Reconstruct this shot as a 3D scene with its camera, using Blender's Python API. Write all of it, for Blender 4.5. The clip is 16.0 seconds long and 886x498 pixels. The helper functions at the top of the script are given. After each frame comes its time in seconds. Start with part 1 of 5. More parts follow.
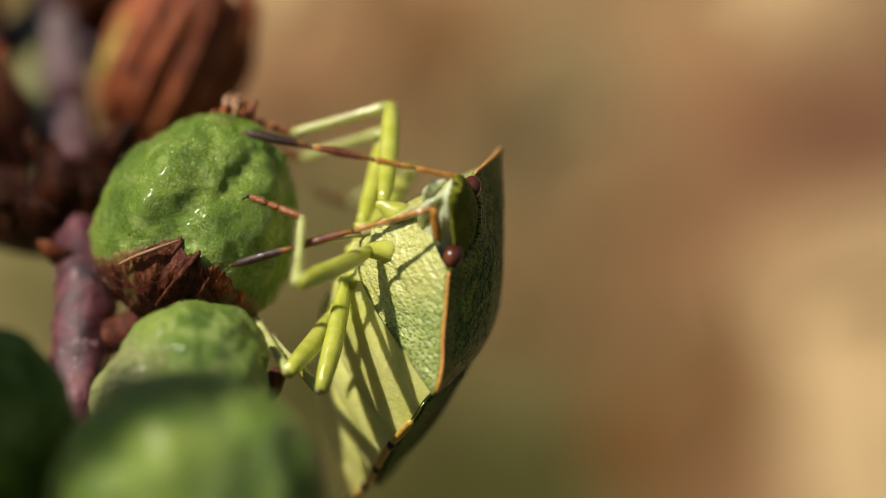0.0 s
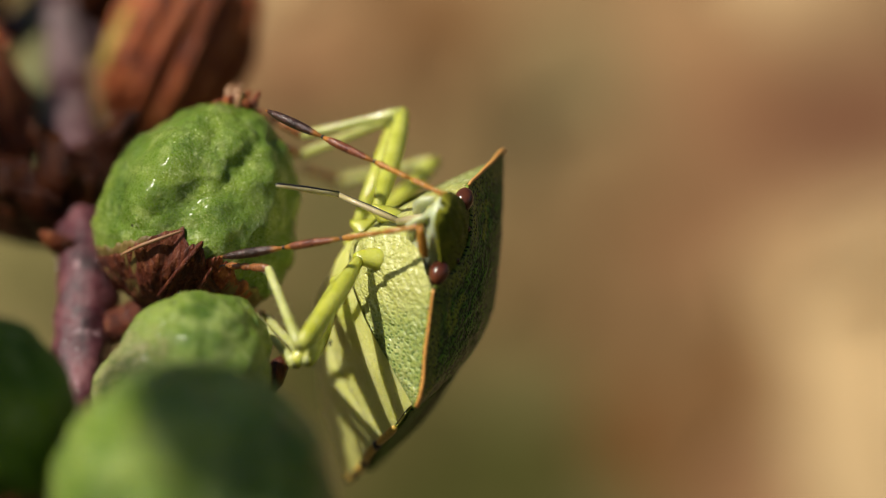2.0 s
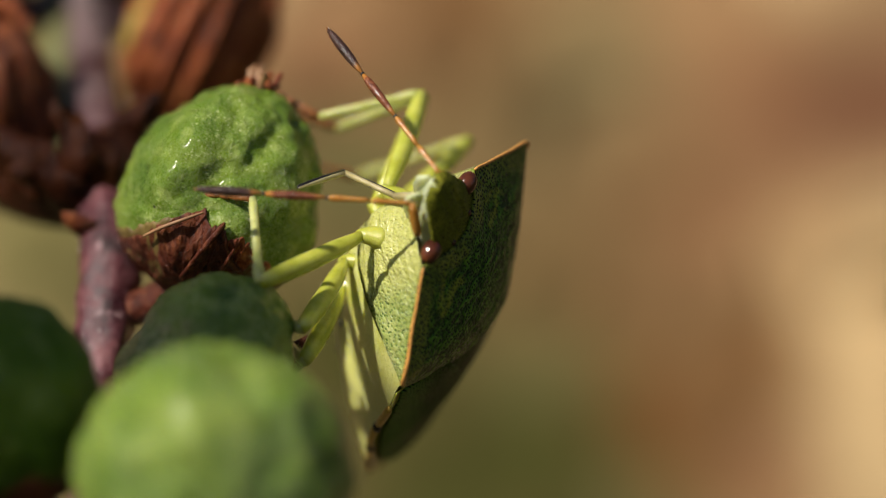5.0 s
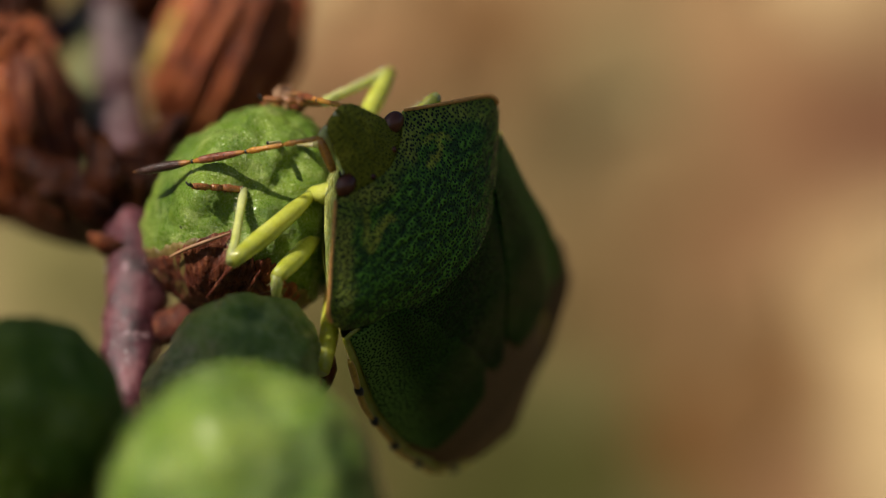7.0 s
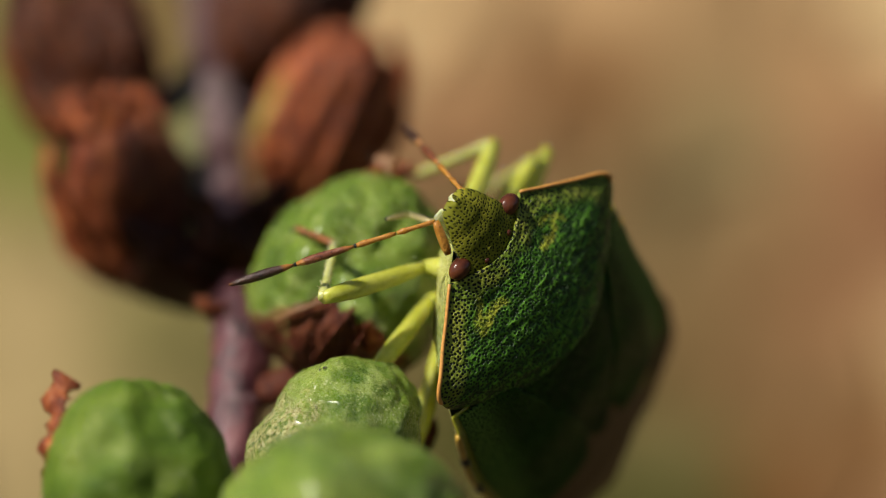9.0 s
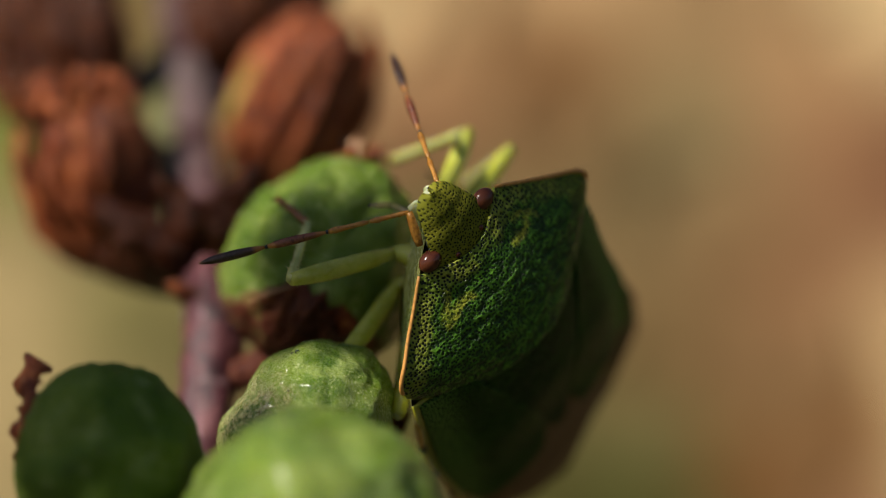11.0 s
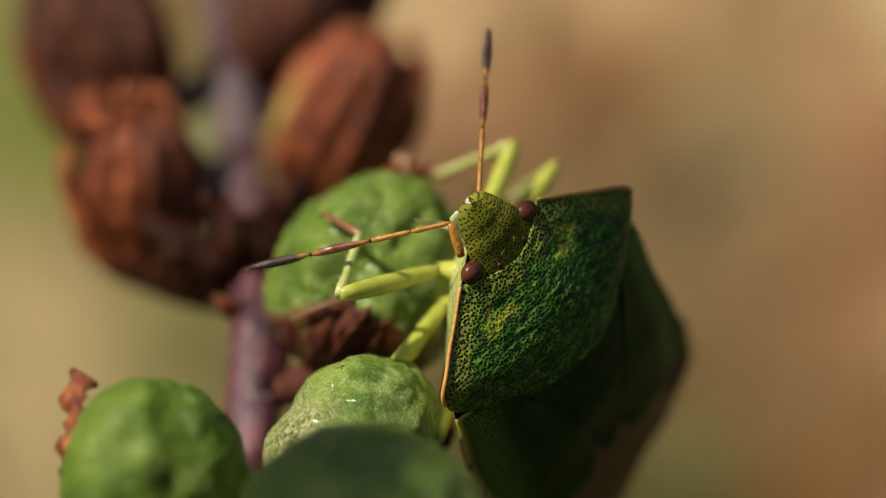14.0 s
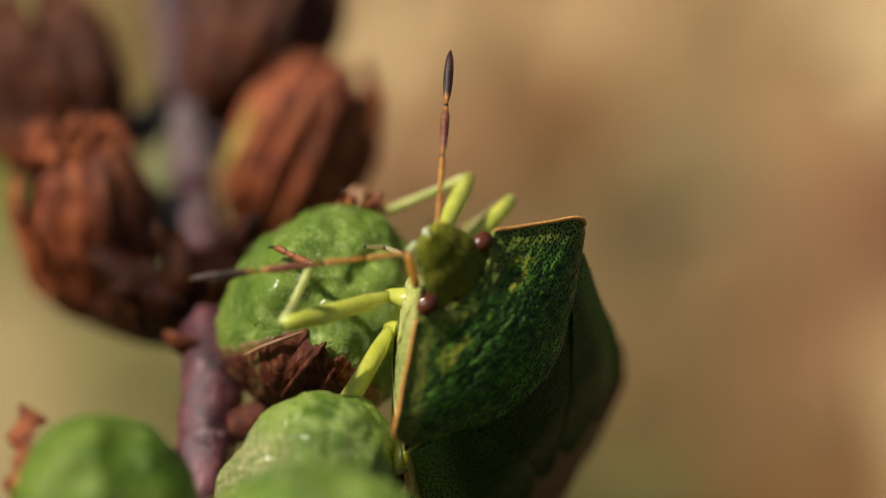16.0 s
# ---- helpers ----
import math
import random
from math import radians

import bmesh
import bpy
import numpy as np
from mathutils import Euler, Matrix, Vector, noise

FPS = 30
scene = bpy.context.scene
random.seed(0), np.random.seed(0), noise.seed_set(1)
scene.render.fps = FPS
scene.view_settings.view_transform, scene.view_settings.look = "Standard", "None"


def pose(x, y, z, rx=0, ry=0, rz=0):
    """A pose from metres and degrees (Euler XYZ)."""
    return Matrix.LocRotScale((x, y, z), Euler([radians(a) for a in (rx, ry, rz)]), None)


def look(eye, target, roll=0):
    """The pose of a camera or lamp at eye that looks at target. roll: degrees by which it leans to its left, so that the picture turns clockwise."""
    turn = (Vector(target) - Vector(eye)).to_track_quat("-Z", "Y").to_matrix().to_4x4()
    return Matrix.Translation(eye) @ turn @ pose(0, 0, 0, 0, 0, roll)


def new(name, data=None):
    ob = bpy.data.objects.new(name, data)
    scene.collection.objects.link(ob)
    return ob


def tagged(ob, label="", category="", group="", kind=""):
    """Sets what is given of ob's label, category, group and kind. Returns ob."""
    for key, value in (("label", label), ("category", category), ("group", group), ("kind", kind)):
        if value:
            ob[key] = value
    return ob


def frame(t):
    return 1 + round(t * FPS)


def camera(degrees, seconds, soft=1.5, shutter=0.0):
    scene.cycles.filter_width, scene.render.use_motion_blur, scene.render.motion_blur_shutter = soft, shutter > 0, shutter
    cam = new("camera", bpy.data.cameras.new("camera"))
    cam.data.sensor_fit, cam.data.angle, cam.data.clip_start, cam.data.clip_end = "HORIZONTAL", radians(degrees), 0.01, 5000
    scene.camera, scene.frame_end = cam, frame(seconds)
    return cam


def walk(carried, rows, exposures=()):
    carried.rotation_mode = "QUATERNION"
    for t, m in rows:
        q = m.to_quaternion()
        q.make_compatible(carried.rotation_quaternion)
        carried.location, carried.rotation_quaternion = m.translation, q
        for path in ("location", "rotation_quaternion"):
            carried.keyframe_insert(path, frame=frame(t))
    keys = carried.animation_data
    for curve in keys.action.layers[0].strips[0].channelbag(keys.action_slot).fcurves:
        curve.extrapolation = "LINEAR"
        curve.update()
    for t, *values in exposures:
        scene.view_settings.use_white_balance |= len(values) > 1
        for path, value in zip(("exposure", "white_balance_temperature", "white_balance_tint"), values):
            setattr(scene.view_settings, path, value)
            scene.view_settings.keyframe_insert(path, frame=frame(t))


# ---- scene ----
MM = 0.001

# ---- camera ----
cam = camera(9.5, 16.0, soft=1.0)
cam.data.dof.use_dof = True
cam.data.dof.focus_distance = 0.1477
cam.data.dof.aperture_fstop = 22.0
cam.data.dof.aperture_blades = 7
# seconds, eye y in mm, turn and tilt in degrees
PATH = [
    (0, -150.0, -0.676, 0.391),
    (0.5, -150.0, -0.635, 0.260),
    (1, -150.0, -0.644, 0.288),
    (1.5, -150.0, -0.653, 0.237),
    (2, -150.0, -0.649, 0.288),
    (2.5, -150.0, -0.552, 0.204),
    (3, -150.0, -0.204, 0.047),
    (3.5, -150.0, 0.000, 0.000),
    (4, -150.0, -0.324, -0.037),
    (4.5, -150.0, -0.334, -0.019),
    (4.7, -150.0, -0.412, 0.065),
    (6.8, -150.0, -0.315, 0.140),
    (7, -150.0, -0.127, 0.310),
    (7.2, -150.0, -0.048, 0.498),
    (7.5, -150.0, 0.588, 0.698),
    (7.8, -152.9, 0.656, 0.790),
    (8, -152.9, 0.923, 0.742),
    (8.2, -152.9, 0.978, 0.808),
    (10.3, -152.9, 0.772, 1.051),
    (10.5, -152.9, 0.741, 1.033),
    (11, -152.9, 0.638, 0.815),
    (11.5, -152.9, 0.517, 0.924),
    (12, -152.9, 0.541, 1.270),
    (12.5, -152.9, 0.535, 1.155),
    (13, -152.9, 0.620, 1.149),
    (13.5, -152.9, 0.778, 1.100),
    (14, -152.9, 1.129, 0.978),
    (14.5, -152.9, 1.317, 1.015),
    (15, -152.9, 0.941, 1.155),
    (15.5, -150.6, 0.864, 1.255),
    (16, -150.6, 0.664, 1.364),
]
walk(cam, [(t, pose(0, y * MM, 0, 90 + tilt, 0, turn)) for t, y, turn, tilt in PATH])

# ---- light ----
SUN = Vector((-0.56, -0.52, 0.645)).normalized()
world = bpy.data.worlds.new("sky")
world.use_nodes = True
sky = world.node_tree.nodes.new("ShaderNodeTexSky")
sky.sky_type = "NISHITA"
sky.sun_disc = False
sky.sun_elevation = math.asin(SUN.z)
sky.sun_rotation = math.atan2(SUN.x, SUN.y)
world.node_tree.links.new(sky.outputs[0], world.node_tree.nodes["Background"].inputs[0])
world.node_tree.nodes["Background"].inputs[1].default_value = 0.05
scene.world = world
sun = new("sun", bpy.data.lights.new("sun", "SUN"))
sun.data.energy, sun.data.angle, sun.data.color = 5.2, radians(0.53), (1.0, 0.93, 0.82)
sun.matrix_world = look(SUN, (0, 0, 0))
scene.view_settings.exposure = 0.0


# ---- materials ----
class Mat:
    """A node material in millimetre coordinates of its object."""

    def __init__(self, name, rough=0.5, spec=0.5):
        self.m = bpy.data.materials.new(name)
        self.m.use_nodes = True
        self.t = self.m.node_tree
        self.b = self.t.nodes["Principled BSDF"]
        self.b.inputs["Roughness"].default_value = rough
        self.b.inputs["Specular IOR Level"].default_value = spec
        tc = self.n("ShaderNodeTexCoord")
        mp = self.n("ShaderNodeMapping")
        mp.inputs["Scale"].default_value = (1000, 1000, 1000)
        self.link(tc.outputs["Object"], mp.inputs[0])
        self.mm = mp.outputs[0]

    @property
    def flat(self):
        """Coordinates with the depth left out."""
        mp = self.n("ShaderNodeMapping")
        mp.inputs["Scale"].default_value = (1, 0, 1)
        self.link(self.mm, mp.inputs[0])
        return mp.outputs[0]

    def n(self, kind):
        return self.t.nodes.new(kind)

    def link(self, a, b):
        self.t.links.new(a, b)

    def noise(self, scale, detail=4.0, rough=0.55, stretch=None):
        x = self.n("ShaderNodeTexNoise")
        x.inputs["Scale"].default_value, x.inputs["Detail"].default_value, x.inputs["Roughness"].default_value = scale, detail, rough
        at = self.mm
        if stretch:
            mp = self.n("ShaderNodeMapping")
            mp.inputs["Scale"].default_value = stretch
            self.link(at, mp.inputs[0])
            at = mp.outputs[0]
        self.link(at, x.inputs["Vector"])
        return x.outputs[0]

    def cells(self, scale, feature="F1", rand=1.0, flat=False):
        x = self.n("ShaderNodeTexVoronoi")
        x.voronoi_dimensions = "2D" if flat else "3D"
        x.feature = feature
        x.inputs["Scale"].default_value, x.inputs["Randomness"].default_value = scale, rand
        self.link(self.mm, x.inputs["Vector"])
        return x.outputs["Distance"]

    def ramp(self, value, *stops):
        x = self.n("ShaderNodeValToRGB")
        e = x.color_ramp.elements
        while len(e) < len(stops):
            e.new(0.5)
        for i, (p, c) in enumerate(stops):
            e[i].position = p
            e[i].color = (*c, 1) if len(c) == 3 else c
        self.link(value, x.inputs[0])
        return x.outputs[0]

    def step(self, value, a, b, lo=0.0, hi=1.0):
        x = self.n("ShaderNodeMapRange")
        x.interpolation_type = "SMOOTHSTEP"
        for i, v in zip((1, 2, 3, 4), (a, b, lo, hi)):
            x.inputs[i].default_value = v
        self.link(value, x.inputs[0])
        return x.outputs[0]

    def mix(self, fac, a, b):
        x = self.n("ShaderNodeMix")
        x.data_type = "RGBA"
        for v, i in ((fac, 0), (a, 6), (b, 7)):
            if isinstance(v, (int, float)):
                x.inputs[i].default_value = v
            elif isinstance(v, tuple):
                x.inputs[i].default_value = (*v, 1)
            else:
                self.link(v, x.inputs[i])
        return x.outputs[2]

    def math(self, op, a, b=0.0):
        x = self.n("ShaderNodeMath")
        x.operation = op
        for i, v in enumerate((a, b)):
            if isinstance(v, (int, float)):
                x.inputs[i].default_value = v
            else:
                self.link(v, x.inputs[i])
        return x.outputs[0]

    def axis(self, i):
        x = self.n("ShaderNodeSeparateXYZ")
        self.link(self.mm, x.inputs[0])
        return x.outputs[i]

    def colour(self, c):
        if isinstance(c, tuple):
            self.b.inputs["Base Color"].default_value = (*c, 1)
        else:
            self.link(c, self.b.inputs["Base Color"])
        return self

    def rough(self, v):
        self.link(v, self.b.inputs["Roughness"])
        return self

    def bump(self, h, dist, strength=1.0):
        x = self.n("ShaderNodeBump")
        x.inputs["Distance"].default_value, x.inputs["Strength"].default_value = dist * MM, strength
        self.link(h, x.inputs["Height"])
        if self.b.inputs["Normal"].is_linked:
            self.link(self.b.inputs["Normal"].links[0].from_socket, x.inputs["Normal"])
        self.link(x.outputs[0], self.b.inputs["Normal"])
        return self

    def flesh(self, weight, radius, scale):
        self.b.inputs["Subsurface Weight"].default_value = weight
        self.b.inputs["Subsurface Radius"].default_value = radius
        self.b.inputs["Subsurface Scale"].default_value = scale * MM
        return self


def capsule_green(name, tone=1.0, scar=None, relief=1.0, fleck=0.0, dull=0.16, bloom=0.0):
    """Waxy capsule skin: deep and light green, pale flecks in patches, dark specks."""
    k = Mat(name, 0.3, min(0.5, 0.08 / dull))
    big = k.noise(0.45, 3)
    mid = k.noise(1.5, 4, 0.55)
    fine = k.noise(9.0, 5, 0.7)
    base = k.ramp(big, (0.32, (0.045 * tone, 0.105 * tone, 0.004)), (0.5, (0.120 * tone, 0.212 * tone, 0.010)), (0.68, (0.235 * tone, 0.325 * tone, 0.028)))
    base = k.mix(k.step(fine, 0.40, 0.62, 0, 0.45), base, (0.175 * tone, 0.265 * tone, 0.022))
    pale = k.mix(k.step(mid, 0.55 - fleck, 0.72 - fleck, 0, 0.6), base, (0.33 * tone, 0.41 * tone, 0.10))
    patch = k.step(k.noise(0.9, 4, 0.6), 0.46 - fleck, 0.64 - fleck, 0.05, 1.0)
    dust = k.noise(11.0, 4, 0.7)
    col = k.mix(k.math("MULTIPLY", k.step(dust, 0.54, 0.66, 0, 0.7), patch), pale, (0.55, 0.60, 0.28))
    col = k.mix(k.math("MULTIPLY", k.step(k.cells(5.0), 0.20, 0.08, 0.0, 0.6), patch), col, (0.62, 0.64, 0.36))
    col = k.mix(k.step(dust, 0.42, 0.33, 0, 0.45), col, (0.03 * tone, 0.075 * tone, 0.006))
    col = k.mix(k.step(k.cells(0.75), 0.05, 0.035), col, (0.035, 0.03, 0.02))
    if bloom:
        col = k.mix(k.step(k.noise(0.8, 4, 0.6), 0.36, 0.62, 0, bloom), col, (0.36, 0.44, 0.20))
    if scar:
        d = k.n("ShaderNodeVectorMath")
        d.operation = "DISTANCE"
        k.link(k.mm, d.inputs[0])
        d.inputs[1].default_value = scar[:3]
        reach = k.math("ADD", d.outputs["Value"], k.math("MULTIPLY", k.math("SUBTRACT", mid, 0.5), 3.2))
        cork = k.math("MULTIPLY", k.step(reach, scar[3], scar[3] * 0.55), k.step(k.noise(5.0, 5, 0.7), 0.40, 0.58, 0.1, 0.85))
        col = k.mix(cork, col, k.ramp(fine, (0.35, (0.26, 0.22, 0.07)), (0.6, (0.60, 0.56, 0.28))))
    k.colour(col)
    k.rough(k.step(k.noise(16.0, 3, 0.6), 0.35, 0.65, dull, max(0.5, 1.3 * dull)))
    k.bump(mid, 0.15 * relief, 0.5).bump(k.cells(3.2, "SMOOTH_F1"), 0.07 * relief, 0.7).bump(fine, 0.045 * relief, 0.9).bump(dust, 0.075 * relief, 0.9)
    k.b.inputs["Coat Weight"].default_value, k.b.inputs["Coat Roughness"].default_value = 0.02 / dull, dull
    return k.flesh(0.25, (0.8, 1.0, 0.12), 0.4).m


def dry_brown(name, light=1.0, streak=(1.0, 1.0, 0.25), blue=1.0):
    """Dry papery husk: veined red-brown with tan flakes and a slight sheen."""
    k = Mat(name, 0.5, 0.28)
    big = k.noise(0.6, 3)
    vein = k.noise(3.2, 5, 0.65, streak)
    fine = k.noise(12, 4, 0.6)
    base = k.ramp(vein, (0.30, (0.030 * light, 0.009 * light, 0.006 * light * blue)), (0.5, (0.165 * light, 0.036 * light, 0.012 * light * blue)), (0.70, (0.42 * light, 0.135 * light, 0.042 * light * blue)))
    base = k.mix(k.step(big, 0.5, 0.72, 0, 0.7), base, (0.28 * light, 0.085 * light, 0.032 * light))
    flake = k.step(k.noise(4.5, 4, 0.7, streak), 0.61, 0.71, 0, 0.7)
    k.colour(k.mix(flake, base, (min(0.7, 0.50 * light), min(0.5, 0.22 * light), min(0.35, 0.09 * light))))
    k.rough(k.step(fine, 0.3, 0.7, 0.22, 0.55))
    k.bump(k.noise(1.2, 3), 0.3, 0.6).bump(vein, 0.18, 1.0).bump(fine, 0.04, 0.9)
    return k.m


def plain_husk(name, c):
    k = Mat(name, 0.55, 0.4)
    n1 = k.noise(1.2, 5, 0.6)
    k.colour(k.ramp(n1, (0.3, tuple(v * 0.6 for v in c)), (0.7, tuple(min(1, v * 1.25) for v in c))))
    return k.bump(n1, 0.1, 0.6).m


def bark():
    k = Mat("purple_stem_bark", 0.5, 0.45)
    big = k.noise(0.8, 4)
    fine = k.noise(6, 5, 0.65)
    base = k.ramp(k.noise(1.1, 5, 0.65), (0.34, (0.024, 0.007, 0.009)), (0.5, (0.095, 0.027, 0.034)), (0.66, (0.21, 0.08, 0.085)))
    # paler patches put the stem's gloss highlights into the colour
    base = k.mix(k.step(k.noise(1.6, 4, 0.6), 0.60, 0.72), base, (0.32, 0.19, 0.20))
    base = k.mix(k.step(k.axis(2), 2.5, 6.0, 0, 0.7), base, k.ramp(k.noise(0.7, 4, 0.6), (0.44, (0.05, 0.028, 0.028)), (0.62, (0.26, 0.20, 0.195))))
    k.colour(k.mix(k.math("MULTIPLY", k.step(k.cells(2.6), 0.14, 0.05, 0, 0.7), k.step(k.noise(1.4, 3), 0.45, 0.6)), base, (0.5, 0.43, 0.42)))
    k.rough(k.step(fine, 0.3, 0.7, 0.2, 0.5))
    k.bump(big, 0.3, 0.5).bump(fine, 0.06, 0.9)
    return k.m


def shell_green(name, ground, vein, pit=(0.006, 0.009, 0.004), density=6.6, pits=0.42, wrinkle=0.0, rim=None, bare=None):
    """Punctured shell: dark pits sunk in a green ground."""
    k = Mat(name, 0.38, 0.5 if bare else 0.12)
    big = k.noise(0.8, 3)
    base = k.mix(k.step(big, 0.46, 0.62), ground, vein)
    if rim:
        base = k.mix(k.step(k.math("ABSOLUTE", k.axis(0)), rim[0], rim[1]), base, rim[2])
    spot = k.cells(density, rand=0.8, flat=True)
    dent = k.step(spot, pits, pits - 0.07)
    if bare:
        outer = k.step(k.math("ADD", k.math("ABSOLUTE", k.axis(0)), k.noise(0.9, 3)), bare[0], bare[1])
        base = k.mix(outer, bare[2], base)
        dent = k.math("MULTIPLY", dent, outer)
        k.flesh(0.35, (1.0, 0.9, 0.3), 0.3)
    k.colour(k.mix(dent, base, pit))
    k.bump(k.step(spot, pits - 0.15, pits + 0.12), 0.02, 0.9)
    if wrinkle:
        k.bump(k.noise(3.6, 3, 0.5, (1.0, 2.2, 1.0)), wrinkle, 0.8)
    k.rough(k.step(k.noise(7, 3), 0.3, 0.7, 0.5, 0.8) if not bare else k.step(k.noise(7, 3), 0.3, 0.7, 0.12, 0.34))
    return k.m


def pronotum_mat():
    """Shoulder shield: wrinkled deep green centre, pitted yellow-green front and sides, two yellow marks behind the head."""
    k = Mat("punctured_pronotum_green", 0.4, 0.3)
    x, y = k.math("ABSOLUTE", k.axis(0)), k.axis(1)
    wrinkle = k.noise(2.9, 3, 0.5, (1.0, 2.1, 1.0))
    centre = k.ramp(wrinkle, (0.38, (0.020, 0.062, 0.006)), (0.52, (0.060, 0.170, 0.011)), (0.68, (0.135, 0.34, 0.026)))
    sway = k.math("SUBTRACT", k.noise(1.5, 3), 0.5)
    front = k.step(k.math("ADD", y, sway), 1.45, 1.95)
    side = k.step(k.math("ADD", k.math("ADD", x, k.math("MULTIPLY", y, 1.1)), sway), 3.55, 4.1)
    plain_part = k.math("MAXIMUM", front, side)
    base = k.mix(plain_part, centre, k.mix(k.step(k.noise(1.1, 3), 0.42, 0.62), (0.15, 0.22, 0.02), (0.29, 0.32, 0.04)))
    level = k.math("SUBTRACT", k.math("ADD", y, k.math("MULTIPLY", sway, 0.9)), 1.12)
    slant = k.math("SUBTRACT", level, k.math("MULTIPLY", k.math("SUBTRACT", 2.15, x), 0.62))
    long_stroke = k.math("MULTIPLY", k.step(k.math("ABSOLUTE", level), 0.20, 0.03), k.math("MULTIPLY", k.step(x, 0.8, 1.0), k.step(x, 2.25, 2.05)))
    short_stroke = k.math("MULTIPLY", k.step(k.math("ABSOLUTE", slant), 0.20, 0.03), k.math("MULTIPLY", k.step(x, 1.3, 1.45), k.step(x, 2.25, 2.05)))
    mark = k.math("MULTIPLY", k.math("MAXIMUM", long_stroke, short_stroke), k.step(k.noise(3.0, 3), 0.35, 0.55, 0.2, 0.7))
    base = k.mix(mark, base, (0.42, 0.42, 0.035))
    spot = k.cells(9.6, rand=0.8, flat=True)
    dent = k.math("MULTIPLY", k.step(spot, 0.36, 0.29), k.math("SUBTRACT", 1.0, k.math("MULTIPLY", mark, 0.5)))
    pit = k.mix(plain_part, (0.007, 0.024, 0.004), (0.006, 0.009, 0.004))
    k.colour(k.mix(dent, base, pit))
    k.bump(wrinkle, 0.13, 0.9).bump(k.step(spot, 0.21, 0.48), 0.024, 0.9)
    k.rough(k.step(k.noise(9, 3), 0.3, 0.7, 0.34, 0.6))
    return k.m


def leg_mat(name, c1, c2, flesh=0.3, rough=0.3, grain=0.0, ends=None, coat=0.4):
    k = Mat(name, rough, 0.5)
    n1 = k.noise(1.6, 4)
    base = k.ramp(n1, (0.3, c1), (0.7, c2))
    if grain:
        g = k.noise(10, 4, 0.65)
        base = k.mix(k.step(g, 0.50, 0.36, 0, grain), base, tuple(v * 0.3 for v in c1))
        base = k.mix(k.step(g, 0.58, 0.70, 0, grain), base, tuple(min(1, v * 1.6) for v in c2))
    if ends:
        z = k.math("ADD", k.axis(2), k.math("MULTIPLY", k.math("SUBTRACT", k.noise(6, 3), 0.5), 0.3))
        base = k.mix(k.math("MAXIMUM", k.step(z, ends[0], ends[0] * 0.3), k.step(z, ends[1], ends[1] + 0.15)), base, (0.42, 0.17, 0.035))
    k.colour(k.mix(k.step(k.cells(2.2), 0.05, 0.03), base, (0.03, 0.03, 0.01)))
    k.b.inputs["Coat Weight"].default_value, k.b.inputs["Coat Roughness"].default_value = coat, 0.08
    k.bump(k.noise(14, 3), 0.03 + 0.05 * grain, 0.7)
    return k.flesh(flesh, (1.0, 0.9, 0.25), 0.45).m


G_CAP = capsule_green("green_capsule_skin", 1.0, None, 1.25, 0.045)
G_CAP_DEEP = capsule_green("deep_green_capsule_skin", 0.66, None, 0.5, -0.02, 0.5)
G_SCAR = capsule_green("scarred_green_capsule_skin", 1.0, (-7.6, -5.8, -3.0, 2.5), 1.15, 0.085)
G_PALE = capsule_green("pale_green_capsule_skin", 1.08, None, 1.2, 0.03, 0.16, 0.16)
BROWN = dry_brown("dry_red_brown_husk", 0.72)
BROWN_DARK = dry_brown("dark_dry_core", 0.6)
# shaded and sunlit copies of one husk: the light is in their colour
HUSK_SHADE = dry_brown("shaded_brown_husk", 0.42, blue=0.7)
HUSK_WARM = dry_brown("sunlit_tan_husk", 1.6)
HUSK_RED = dry_brown("dry_rust_husk", 1.25)
OLIVE_HUSK = plain_husk("olive_withered_husk", (0.155, 0.105, 0.03))
RIM_TAN = plain_husk("papery_tan_edge", (0.32, 0.17, 0.085))
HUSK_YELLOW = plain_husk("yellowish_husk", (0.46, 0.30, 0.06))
SHOOT = plain_husk("pale_green_shoot", (0.15, 0.145, 0.06))
BROWN_PALE = dry_brown("dry_tan_husk", 1.5)
SEPAL = dry_brown("dry_purple_brown_sepal", 0.5, (1.6, 1.6, 0.2), 1.2)
CALYX = dry_brown("purple_red_calyx", 0.56, (1.6, 1.6, 0.2), 1.4)
# near-black: the shade at the fruit junction is put into the bract colour
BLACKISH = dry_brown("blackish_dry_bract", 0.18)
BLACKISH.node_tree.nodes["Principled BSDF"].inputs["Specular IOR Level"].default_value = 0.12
BARK = bark()
PRONOTUM = pronotum_mat()
HEAD = shell_green("punctured_head_green", (0.17, 0.175, 0.014), (0.29, 0.275, 0.025), density=10.5, pits=0.28)
SCUTUM = shell_green("punctured_scutellum_green", (0.016, 0.052, 0.006), (0.030, 0.078, 0.009), density=10.5, pits=0.38)
WING = shell_green("punctured_wing_green", (0.027, 0.074, 0.008), (0.044, 0.104, 0.013), density=11.0, pits=0.34, rim=(2.6, 3.6, (0.13, 0.25, 0.045)))
PLEURA = shell_green("pale_green_underside", (0.32, 0.38, 0.11), (0.47, 0.50, 0.19), pit=(0.11, 0.19, 0.045), density=8.4, pits=0.26, wrinkle=0.15, bare=(1.9, 3.1, (0.49, 0.495, 0.155)))


